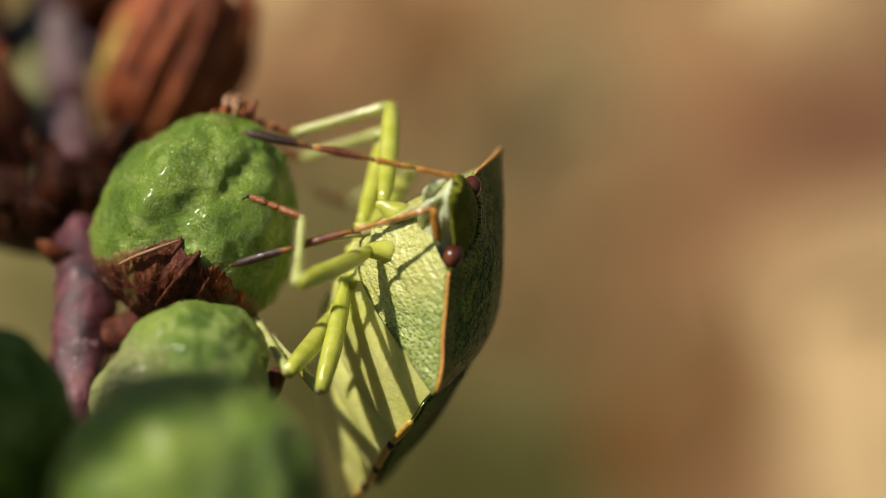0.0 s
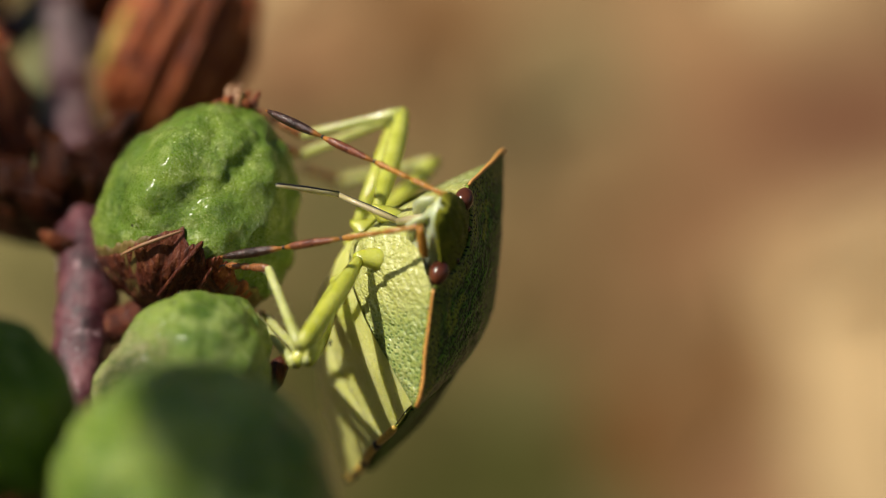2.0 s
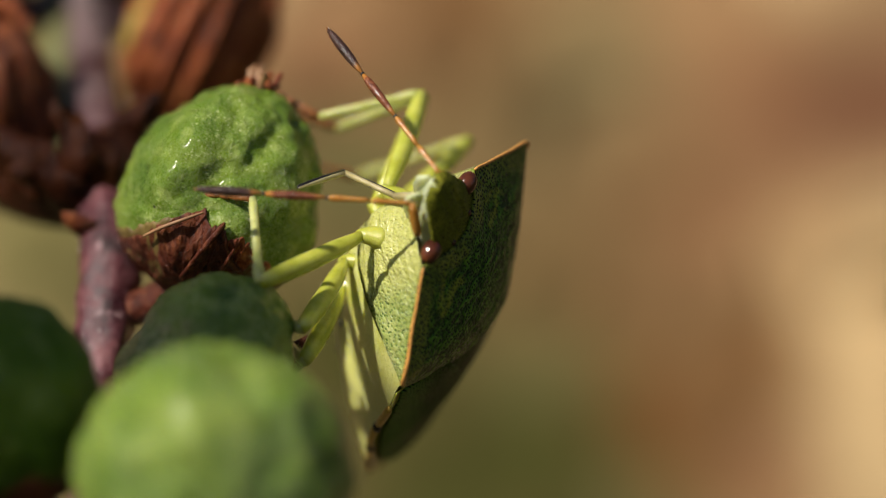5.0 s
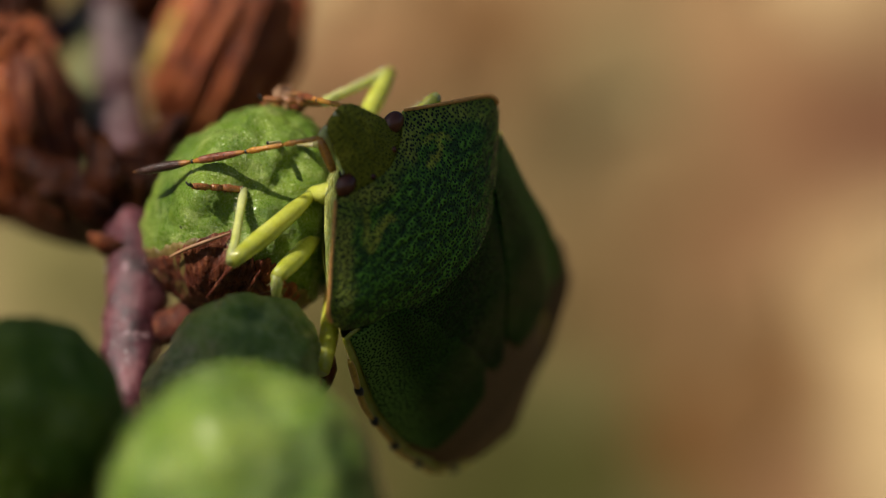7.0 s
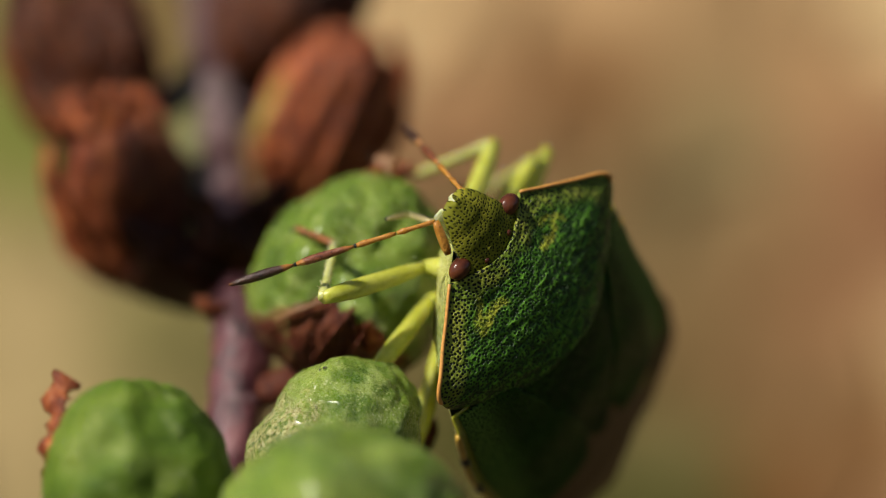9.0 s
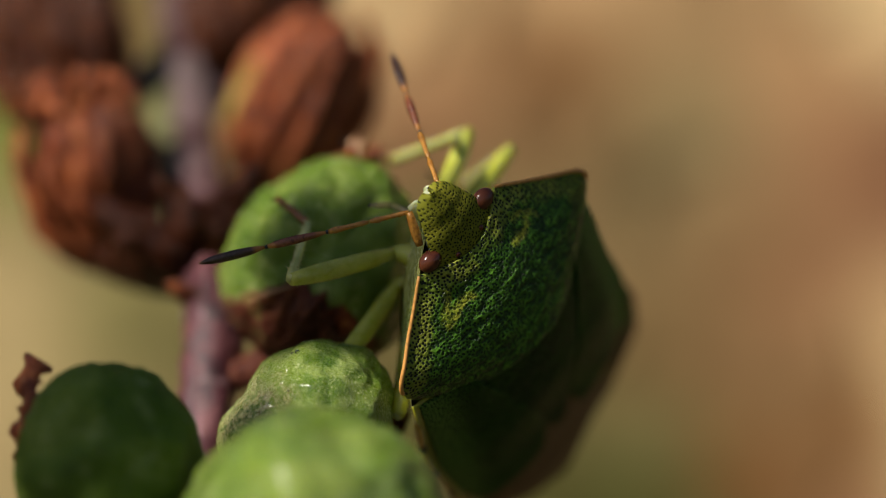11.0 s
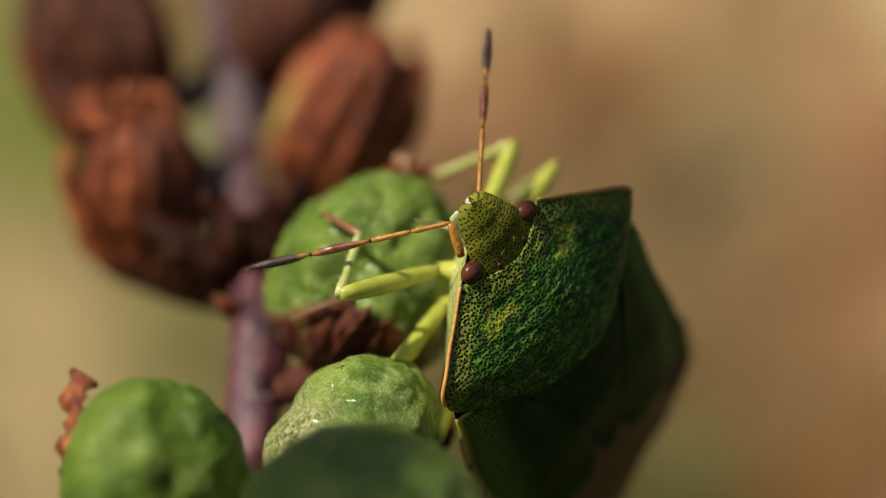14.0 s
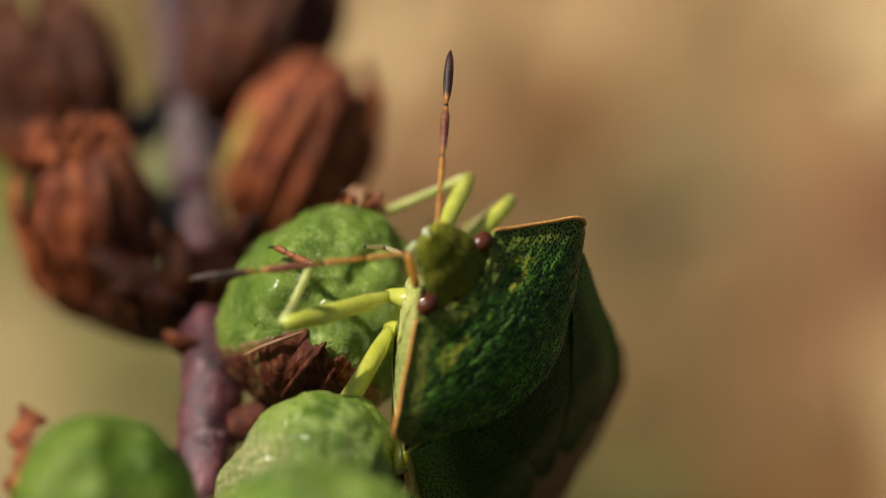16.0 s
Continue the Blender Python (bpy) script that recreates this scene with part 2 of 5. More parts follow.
def belly_mat():
    k = Mat("pale_yellow_green_belly", 0.36, 0.5)
    base = k.ramp(k.noise(0.7, 4), (0.3, (0.52, 0.54, 0.125)), (0.7, (0.73, 0.715, 0.26)))
    k.colour(k.mix(k.step(k.cells(5.5), 0.16, 0.08, 0, 0.6), base, (0.22, 0.33, 0.07)))
    k.bump(k.noise(6, 4), 0.06, 0.7)
    return k.flesh(0.7, (1.0, 0.9, 0.35), 0.6).m


def plain(name, c, rough=0.35, spec=0.5, grain=9.0):
    k = Mat(name, rough, spec)
    n1 = k.noise(grain, 4)
    k.colour(k.ramp(n1, (0.3, tuple(v * 0.72 for v in c)), (0.7, tuple(min(1, v * 1.25) for v in c))))
    k.bump(n1, 0.02, 0.6)
    return k.m


BELLY = belly_mat()
LEAF_GREEN = plain("leaf_green", (0.07, 0.15, 0.03), 0.45, 0.4, 0.8)
LEG = leg_mat("yellow_green_leg", (0.37, 0.395, 0.04), (0.54, 0.55, 0.115), 0.8, 0.15)
TIBIA = leg_mat("olive_green_shin", (0.38, 0.41, 0.10), (0.57, 0.58, 0.24), 0.6, 0.18)
TARSUS = leg_mat("amber_foot", (0.18, 0.055, 0.016), (0.38, 0.15, 0.045), 0.2, 0.22, 0.7)
EDGE = plain("orange_yellow_edge", (0.58, 0.36, 0.06), 0.35)
MARGIN = plain("orange_margin", (0.70, 0.33, 0.08), 0.4)
AMBER = leg_mat("amber_feeler", (0.40, 0.155, 0.020), (0.56, 0.27, 0.05), 0.15, 0.22, 0.5)
RUSSET = leg_mat("russet_feeler", (0.12, 0.03, 0.015), (0.29, 0.095, 0.035), 0.1, 0.22, 0.7, (0.35, 1.42), 0.15)
DUSK = leg_mat("dark_feeler_tip", (0.02, 0.009, 0.007), (0.08, 0.033, 0.022), 0.0, 0.3, 0.8, (0.42, 1.78), 0.08)
BLACK = plain("black_joint", (0.012, 0.011, 0.012), 0.3)
FACE = leg_mat("pale_bluish_green_face", (0.46, 0.52, 0.30), (0.64, 0.67, 0.44), 0.4, 0.16)
MEMBRANE = plain("brown_wing_membrane", (0.16, 0.095, 0.04), 0.65, 0.15)
DEW = bpy.data.materials.new("clear_dew")
DEW.use_nodes = True
DEW.node_tree.nodes["Principled BSDF"].inputs["Transmission Weight"].default_value = 1.0
DEW.node_tree.nodes["Principled BSDF"].inputs["Roughness"].default_value = 0.02
DEW.node_tree.nodes["Principled BSDF"].inputs["IOR"].default_value = 1.33
GRIT = plain("pale_grit", (0.6, 0.56, 0.5), 0.5)
GLASSY = leg_mat("pale_beak_sheath", (0.34, 0.28, 0.13), (0.52, 0.44, 0.24), 0.3)


def eye_mat():
    k = Mat("faceted_red_eye", 0.14, 0.5)
    k.colour(k.ramp(k.noise(2.0, 2), (0.3, (0.048, 0.012, 0.007)), (0.7, (0.15, 0.044, 0.018))))
    k.bump(k.cells(22, rand=0.25), 0.006, 0.5)
    return k.m


EYE = eye_mat()


# ---- mesh helpers ----
def mesh_ob(name, verts, faces, mat, parent=None, label="", smooth=True):
    """Vertices in millimetres of the parent's space."""
    me = bpy.data.meshes.new(name)
    me.from_pydata([(x * MM, y * MM, z * MM) for x, y, z in verts], [], faces)
    me.materials.append(mat)
    if smooth:
        me.polygons.foreach_set("use_smooth", [True] * len(me.polygons))
    me.update()
    ob = new(name, me)
    if parent:
        ob.parent = parent
    return tagged(ob, label)


def sheet(fn, nu, nv, thick=0.0, wrap=False):
    """A grid fn(u, v) with u, v in 0..1; thick: closed below along the inward normal. Returns vertices and faces."""
    us = [i / nu for i in range(nu if wrap else nu + 1)]
    p = [[Vector(fn(u, j / nv)) for u in us] for j in range(nv + 1)]
    m = len(us)
    verts = [q for row in p for q in row]
    span = m if wrap else m - 1
    faces = [(j * m + i, j * m + (i + 1) % m, (j + 1) * m + (i + 1) % m, (j + 1) * m + i) for j in range(nv) for i in range(span)]
    if thick:
        low = []
        for j in range(nv + 1):
            for i in range(m):
                du = p[j][min(i + 1, m - 1)] - p[j][max(i - 1, 0)]
                dv = p[min(j + 1, nv)][i] - p[max(j - 1, 0)][i]
                n = du.cross(dv)
                n = n.normalized() if n.length > 1e-9 else Vector((0, 0, 1))
                low.append(p[j][i] - n * thick)
        k = len(verts)
        verts += low
        faces += [tuple(k + a for a in reversed(f)) for f in faces]
        rim = [j * m for j in range(nv + 1)] + [nv * m + i for i in range(1, m)] + [j * m + m - 1 for j in range(nv - 1, -1, -1)] + [i for i in range(m - 2, 0, -1)]
        faces += [(rim[i], rim[(i + 1) % len(rim)], k + rim[(i + 1) % len(rim)], k + rim[i]) for i in range(len(rim))]
    return verts, faces


def tube(points, radii, sides=12, squash=1.0, cap=True):
    """A tube along points with a radius at each."""
    pts = [Vector(q) for q in points]
    verts, faces = [], []
    ref = Vector((0.3, 0.9, 0.31)).normalized()
    for i, q in enumerate(pts):
        d = (pts[min(i + 1, len(pts) - 1)] - pts[max(i - 1, 0)]).normalized()
        a = d.cross(ref).normalized()
        b = d.cross(a)
        for s in range(sides):
            w = 2 * math.pi * s / sides
            verts.append(q + a * (radii[i] * math.cos(w)) + b * (radii[i] * squash * math.sin(w)))
    for i in range(len(pts) - 1):
        for s in range(sides):
            faces.append((i * sides + s, i * sides + (s + 1) % sides, (i + 1) * sides + (s + 1) % sides, (i + 1) * sides + s))
    if cap:
        faces.append(tuple(reversed(range(sides))))
        faces.append(tuple((len(pts) - 1) * sides + s for s in range(sides)))
    return verts, faces


def merged(*parts):
    verts, faces = [], []
    for v, f in parts:
        k = len(verts)
        verts += list(v)
        faces += [tuple(k + a for a in q) for q in f]
    return verts, faces


def ball(c, r, nu=24, nv=14, dent=None):
    c = Vector(c)

    def fn(u, v):
        d = Vector((math.cos(2 * math.pi * u) * math.sin(math.pi * v), math.sin(2 * math.pi * u) * math.sin(math.pi * v), math.cos(math.pi * v)))
        s = dent(d) if dent else 1.0
        return c + Vector((d.x * r[0], d.y * r[1], d.z * r[2])) * s

    return sheet(fn, nu, nv, wrap=True)


def bristles(points, radii, count, size, seed):
    """Short hairs along a limb, as thin spikes."""
    rng = random.Random(seed)
    parts = []
    pts = [Vector(q) for q in points]
    for _ in range(count):
        t = rng.uniform(0.08, 0.97) * (len(pts) - 1)
        i = min(int(t), len(pts) - 2)
        q = pts[i].lerp(pts[i + 1], t - i)
        r = radii[i] + (radii[i + 1] - radii[i]) * (t - i)
        w = rng.uniform(0, 2 * math.pi)
        d = Vector((math.cos(w), math.sin(w), rng.uniform(0.3, 0.8)))
        n = Vector((math.cos(w), math.sin(w), 0))
        s = 0.012
        side = Vector((-n.y, n.x, 0)) * s
        base = q + n * r * 0.9
        parts.append(([base + side, base - side, base + Vector((0, 0, s * 1.6)), base + d.normalized() * size * rng.uniform(0.6, 1.2)],
                      [(0, 1, 3), (1, 2, 3), (2, 0, 3)]))
    return merged(*parts)


def curve(xs, t):
    """Smooth value through sorted (t, value) pairs."""
    if t <= xs[0][0]:
        return xs[0][1]
    for (a, va), (b, vb) in zip(xs, xs[1:]):
        if t <= b:
            k = (t - a) / (b - a)
            k = k * k * (3 - 2 * k) * 0.5 + k * 0.5
            return va + (vb - va) * k
    return xs[-1][1]


# ---- ground and distance ----
def at(px, py, y):
    """A place by its bearing in the picture plane and its depth, in mm."""
    k = 0.015893 * (1 + y / 150)
    return Vector(((px - 784) * k, y, (441 - py) * k))


def land(x, y):
    """Height of the heath: level under the plant, a steep bank close behind it, level again beyond."""
    k = min(1.0, max(0.0, (y + 10) / 105))
    near = 1 / (1 + (abs(x) / 900) ** 2)
    return -320 + 400 * k * k * (3 - 2 * k) + near * (4 * noise.noise((x * 0.02, y * 0.02, 1.0)) + 1.5 * noise.noise((x * 0.08, y * 0.08, 4.0)))


def ground():
    """One sheet, fine near the plant and coarse towards the horizon."""
    def fn(u, v):
        s = (u - 0.5) * 2
        x = 350 * s + 79000 * s ** 9
        if v < 0.25:
            y = -80000 * (1 - v / 0.25) ** 5 - 15 * v / 0.25
        elif v < 0.85:
            y = -15 + 175 * (v - 0.25) / 0.6
        else:
            y = 160 + 79000 * ((v - 0.85) / 0.15) ** 4
        return x, y, land(x, y)
    verts, faces = sheet(fn, 160, 180)
    k = Mat("dry_heath_bank", 0.85, 0.2)
    mid = k.noise(0.35, 4, 0.6)
    rest = k.n("ShaderNodeValue")
    rest.outputs[0].default_value = 2.0e-4
    peat = k.n("ShaderNodeVectorMath")
    peat.operation = "SCALE"
    peat.inputs[0].default_value = PEAT
    k.link(rest.outputs[0], peat.inputs["Scale"])
    total, weight = peat.outputs[0], rest.outputs[0]
    bank = k.step(k.axis(1), 110, 150, 1, 0)
    for px, py, c in BANK:
        p = at(px, py, 70)
        gap = k.n("ShaderNodeVectorMath")
        gap.operation = "DISTANCE"
        k.link(k.flat, gap.inputs[0])
        gap.inputs[1].default_value = (p.x, 0, p.z)
        w = k.math("MULTIPLY", bank, k.math("POWER", k.math("ADD", gap.outputs["Value"], 0.6), -3.0))
        share = k.n("ShaderNodeVectorMath")
        share.operation = "SCALE"
        share.inputs[0].default_value = c
        k.link(w, share.inputs["Scale"])
        add = k.n("ShaderNodeVectorMath")
        k.link(total, add.inputs[0])
        k.link(share.outputs[0], add.inputs[1])
        total, weight = add.outputs[0], k.math("ADD", weight, w)
    mean = k.n("ShaderNodeVectorMath")
    mean.operation = "SCALE"
    k.link(total, mean.inputs[0])
    k.link(k.math("DIVIDE", 1.0, weight), mean.inputs["Scale"])
    k.colour(k.mix(k.step(mid, 0.62, 0.40, 0, 0.15), mean.outputs[0], (0.05, 0.04, 0.015)))
    k.bump(k.noise(0.5, 4, 0.6), 0.8, 0.5)
    ob = mesh_ob("ground", verts, faces, k.m)
    tagged(ob, "dry tan and olive heath bank, far out of focus", "ground", kind="structure")
    # dry grass on the bank and round the plant's foot
    rng = random.Random(4)
    verts, faces = [], []
    for i in range(5000):
        if i < 3500:
            x, y = rng.gauss(0, 60), rng.uniform(25, 130)
            tall, w = rng.uniform(2, 7), rng.uniform(0.2, 0.7)
        else:
            x, y = rng.gauss(0, 250), rng.uniform(-300, 10)
            tall, w = rng.uniform(15, 50), rng.uniform(0.8, 2.2)
        if abs(x) < 30 and y < 25:
            continue
        z = land(x, y)
        lean = rng.uniform(-0.6, 0.6)
        a = rng.uniform(0, math.pi)
        side = Vector((math.cos(a), math.sin(a), 0)) * w
        up = Vector((lean, rng.uniform(-0.6, -0.1), 1)).normalized()
        q = Vector((x, y, z - 1))
        k0 = len(verts)
        verts += [q - side, q + side, q + up * tall * 0.6 + side * 0.7, q + up * tall * 0.6 - side * 0.7, q + up * tall + Vector((lean, 0, -0.15)) * tall * 0.35]
        faces += [(k0, k0 + 1, k0 + 2, k0 + 3), (k0 + 3, k0 + 2, k0 + 4)]
    grass = mesh_ob("dry_grass", verts, faces, k.m, None, "", False)
    return tagged(grass, "dry tan and olive grass on the heath bank", "grass", kind="stuff")


# colours of dry straw, bracken, earth and moss
STRAW, SAND, TAN, CLAY = (0.68, 0.48, 0.245), (0.55, 0.35, 0.170), (0.385, 0.215, 0.098), (0.25, 0.115, 0.052)
RUST, UMBER, EARTH, OCHRE = (0.145, 0.052, 0.026), (0.15, 0.056, 0.012), (0.195, 0.105, 0.042), (0.19, 0.12, 0.045)
OLIVE, MOSS, LIME, SAGE = (0.125, 0.115, 0.038), (0.045, 0.050, 0.005), (0.15, 0.175, 0.03), (0.19, 0.165, 0.057)
KHAKI, PEAT, FAWN = (0.235, 0.175, 0.077), (0.035, 0.032, 0.014), (0.43, 0.32, 0.15)
# where they lie on the bank: bearings from the plant
BANK = [
    (640, 70, CLAY), (590, -110, STRAW), (700, -20, TAN), (890, -180, SAND), (870, -40, UMBER), (890, 60, EARTH),
    (1040, 180, KHAKI), (1120, 90, KHAKI), (1310, 10, TAN), (1440, -140, STRAW), (1400, 130, CLAY), (1510, 200, RUST), (1640, 180, RUST),
    (1390, 300, CLAY), (1240, 330, EARTH), (1320, 400, CLAY), (1330, 520, EARTH), (1420, 570, UMBER), (1430, 430, SAND), (1590, 610, STRAW), (1620, 680, STRAW), (1400, 800, CLAY), (1580, 790, STRAW),
    (1190, 680, UMBER), (1240, 760, UMBER), (940, 740, MOSS), (1040, 730, MOSS), (1100, 640, OLIVE), (1090, 800, MOSS), (1150, 560, EARTH), (1000, 480, OCHRE), (1000, 650, OLIVE), (1000, 830, MOSS), (840, 860, MOSS), (1150, 850, OLIVE),
    (700, 300, OLIVE), (700, 600, MOSS), (-90, 60, LIME), (-80, 390, FAWN), (110, 405, SAGE), (170, 440, SAGE), (-120, 560, FAWN), (300, -150, EARTH), (1280, 560, EARTH), (1390, 640, UMBER), (1510, 530, STRAW), (1620, 420, STRAW), (1650, 560, STRAW),
]
ground()

from mathutils import Quaternion


# ---- the plant ----
def turn_to(axis, spin=0.0):
    """Rotation that brings local z onto the axis."""
    return Vector(axis).normalized().to_track_quat("Z", "Y").to_matrix() @ Matrix.Rotation(spin, 3, "Z")


def around(shape, d):
    """Swelling of an uneven capsule by the direction d: shape holds degrees round the picture plane and factors."""
    if not shape:
        return 1.0
    w = math.degrees(math.atan2(d.z, d.x)) % 360
    ring = [(shape[-1][0] - 360, shape[-1][1]), *shape, (shape[0][0] + 360, shape[0][1])]
    k = math.hypot(d.x, d.z) ** 1.5 / max(1e-6, d.length ** 1.5)
    return 1 + (curve(ring, w) - 1) * k


def flat_gap(q, a, b):
    """Distance in the upright plane x, z from q to the stretch a to b."""
    dx, dz = b.x - a.x, b.z - a.z
    k = max(0.0, min(1.0, ((q.x - a.x) * dx + (q.z - a.z) * dz) / (dx * dx + dz * dz)))
    return math.hypot(q.x - a.x - k * dx, q.z - a.z - k * dz)


class Capsule:
    """A plump seed capsule: lobed, lumpy, uneven. point() gives its skin by turn and height."""

    def __init__(self, c, axis, r, half, seed, lumps=0.12, lobes=2, spin=0.0, groove=0.10, sharp=0.0, shape=(), dents=(), folds=()):
        self.c, self.axis, self.m = Vector(c), Vector(axis).normalized(), turn_to(axis)
        self.r, self.half, self.seed, self.lumps, self.lobes, self.spin, self.groove, self.sharp, self.shape = r, half, seed, lumps, lobes, spin, groove, sharp, shape
        self.dents = [(Vector(p) - self.c, depth, reach) for p, depth, reach in dents]
        self.folds = [([Vector(p) - self.c for p in pts], depth, reach) for pts, depth, reach in folds]

    def point(self, w, h, k=1.0, lift=0.0, rough=1.0):
        s, zz = math.sin(h) ** 0.82, math.cos(h)
        cut = 1 - self.groove * (abs(math.cos(self.lobes * (w - self.spin) / 2)) ** 6) * math.sin(h)
        taper = (1 - self.sharp * max(0, zz) ** 2) * cut
        q = Vector((math.cos(w) * s * self.r * taper, math.sin(w) * s * self.r * taper, zz * self.half))
        o = Vector((self.seed * 7.3, self.seed * 3.1, 0))
        bump = noise.noise(q * 0.55 + o) + noise.noise(q * 1.25 + o) * 0.8
        if rough:
            bump += rough * (noise.noise(q * 2.6 + o) * 0.42 + noise.noise(q * 5.2 + o) * 0.17 - 0.10 * abs(noise.noise(q * 3.6 - o)))
        q = self.m @ q
        q *= (1 + self.lumps * bump * 0.55) * around(self.shape, q) * k
        for p, depth, reach in self.dents:
            q = q - q.normalized() * depth * math.exp(-(q - p).length_squared / (reach * reach))
        for pts, depth, reach in self.folds:
            if q.y < 0:
                near = min(flat_gap(q, a, b) for a, b in zip(pts, pts[1:]))
                q = q - q.normalized() * depth * math.exp(-(near / reach) ** 2) * min(1, -q.y)
        return q + q.normalized() * lift + self.c

    def build(self, name, mat, parent, label, nu=128, nv=84):
        verts, faces = sheet(lambda u, v: self.point(2 * math.pi * u, math.pi * v), nu, nv, wrap=True)
        return mesh_ob(name, verts, faces, mat, parent, label)


def sepal(cap, spin, wide, up, mat, parent, seed, label="", lift=0.10, start=0.985, crinkle=1.0, blunt=0.75, curl=0.15):
    """A dry crinkled sepal that clasps a capsule from its base upwards."""
    def fn(u, v):
        rag = (noise.noise((u * 5 + seed, 1.7, seed * 2.0)) * 0.035 + noise.noise((u * 15 + seed, 4.7, seed)) * 0.014) * v
        a = spin + (u - 0.5) * wide * (1 - blunt * v ** 2.4) * (0.55 + 0.45 * min(1, v * 3))
        h = math.pi * (start - (start - up + rag) * v)
        bend = u + 0.10 * noise.noise((u * 2, v * 2, seed)) * v
        wave = 0.34 * (0.3 - abs(noise.noise((bend * 6, v * 1.0, seed)))) + 0.12 * (0.3 - abs(noise.noise((bend * 14, v * 1.6, seed + 5)))) + 0.10 * noise.noise((u * 6 + 2 * v, v * 1.5, seed + 3))
        out = lift + crinkle * (wave * (1 - 0.65 * v ** 3) + 0.13 * noise.noise((u * 4, v * 4, seed))) + curl * v ** 3 + 0.06 * math.sin(math.pi * u)
        return cap.point(a, h, 1.0, out if lift < 0.05 else max(0.55 * lift, out), 0.0)

    verts, faces = sheet(fn, 72, 26, thick=0.06)
    return mesh_ob("sepal", verts, faces, mat, parent, label)


def skin_angles(cap, place):
    """Turn and height of the point of a capsule's near side that lies closest to a bearing."""
    best, w0, h0, dw, dh = None, math.pi, math.pi / 2, math.pi, math.pi / 2
    for level in range(5):
        found = None
        for i in range(-12, 13):
            for j in range(-12, 13):
                w, h = w0 + dw * i / 12, min(3.1, max(0.05, h0 + dh * j / 12))
                q = cap.point(w, h)
                if q.y < cap.c.y:
                    d = (q.x - place.x) ** 2 + (q.z - place.z) ** 2
                    if found is None or d < found[0]:
                        found = (d, w, h)
        best, w0, h0 = found
        dw, dh = dw / 6, dh / 6
    return w0, h0


def on_skin(cap, place, lift=0.0):
    w, h = skin_angles(cap, place)
    return cap.point(w, h, 1.0, lift)


def flap(cap, edge, mat, parent, seed, label, lift):
    """A dry sepal that rises from a capsule's base to a torn edge, crumpled along its length."""
    turns = [skin_angles(cap, q) for q in edge]
    for i in range(1, len(turns)):
        w = turns[i][0]
        while w - turns[i - 1][0] > math.pi:
            w -= 2 * math.pi
        while w - turns[i - 1][0] < -math.pi:
            w += 2 * math.pi
        turns[i] = (w, turns[i][1])
    centre = sum(w for w, _ in turns) / len(turns)

    def fn(u, v):
        k = u * (len(turns) - 1)
        i = min(int(k), len(turns) - 2)
        w = turns[i][0] + (turns[i + 1][0] - turns[i][0]) * (k - i)
        h = turns[i][1] + (turns[i + 1][1] - turns[i][1]) * (k - i)
        h += (noise.noise((u * 9, 1.7, seed)) * 0.05 + noise.noise((u * 26, 4.7, seed)) * 0.03) * v
        w = centre + (w - centre) * (0.45 + 0.55 * v ** 0.7)
        ridge = 0.22 * (0.3 - abs(noise.noise((u * 5 + 0.5 * v, v * 1.2, seed)))) + 0.10 * (0.3 - abs(noise.noise((u * 13, v * 2.0, seed + 5)))) + 0.05 * noise.noise((u * 7, v * 7, seed + 2))
        return cap.point(w, 3.09 + (h - 3.09) * v, 1.0, max(0.4 * lift, lift + ridge * (1 - 0.5 * v ** 3)), 0.3)

    verts, faces = sheet(fn, 64, 24, thick=0.05)
    return mesh_ob("sepal", verts, faces, mat, parent, label)


plant = tagged(new("fruiting_plant"), "fruiting stalk with green and dried brown seed capsules", "plant")

# main stem, from below the cluster to its top
STEM = [Vector((-12, 10, -330)), Vector((-14, 6, -180)), Vector((-10, 3, -70)), at(300, 1500, 1), at(262, 1050, 0.5), at(246, 800, 0.6), at(246, 640, 1.0), at(258, 520, 1.6), at(262, 420, 2.4), at(250, 320, 4.6), at(228, 210, 8.0), at(215, 100, 11.0), at(205, -60, 14.5), at(190, -300, 19)]
STEM_R = [1.3, 1.2, 0.95, 0.95, 0.95, 0.92, 0.90, 0.88, 0.86, 0.88, 1.0, 0.95, 0.8, 0.6]


def fine_line(pts, n):
    out = []
    for i in range(len(pts) - 1):
        a, b, c, d = pts[max(i - 1, 0)], pts[i], pts[i + 1], pts[min(i + 2, len(pts) - 1)]
        for j in range(n):
            t = j / n
            out.append(0.5 * ((2 * b) + (c - a) * t + (2 * a - 5 * b + 4 * c - d) * t * t + (3 * b - a - 3 * c + d) * t ** 3))
    return out + [pts[-1]]


line = fine_line(STEM, 8)
rad = [STEM_R[min(i // 8, 13)] + (STEM_R[min(i // 8 + 1, 13)] - STEM_R[min(i // 8, 13)]) * (i % 8) / 8 for i in range(len(line))]
rad = [r * (1 + 0.10 * noise.noise((i * 0.31, 2.0, 5.0))) for i, r in enumerate(rad)]
v, f = tube(line, rad, 24)
v = [q + Vector((noise.noise(q * 1.4), noise.noise(q * 1.4 + Vector((9, 0, 0))), 0)) * 0.16 for q in v]
line_stem, rad_stem = line, rad
mesh_ob("stem", v, f, BARK, plant, "purplish brown ridged stem")


def stalk(a, b, r1, r2, mat=BARK):
    a, b = Vector(a), Vector(b)
    pts = [a.lerp(b, t / 6) + Vector((0, 0, -0.25 * math.sin(math.pi * t / 6))) for t in range(7)]
    v, f = tube(pts, [r1 + (r2 - r1) * t / 6 for t in range(7)], 14)
    return mesh_ob("fruit_stalk", v, f, mat, plant)


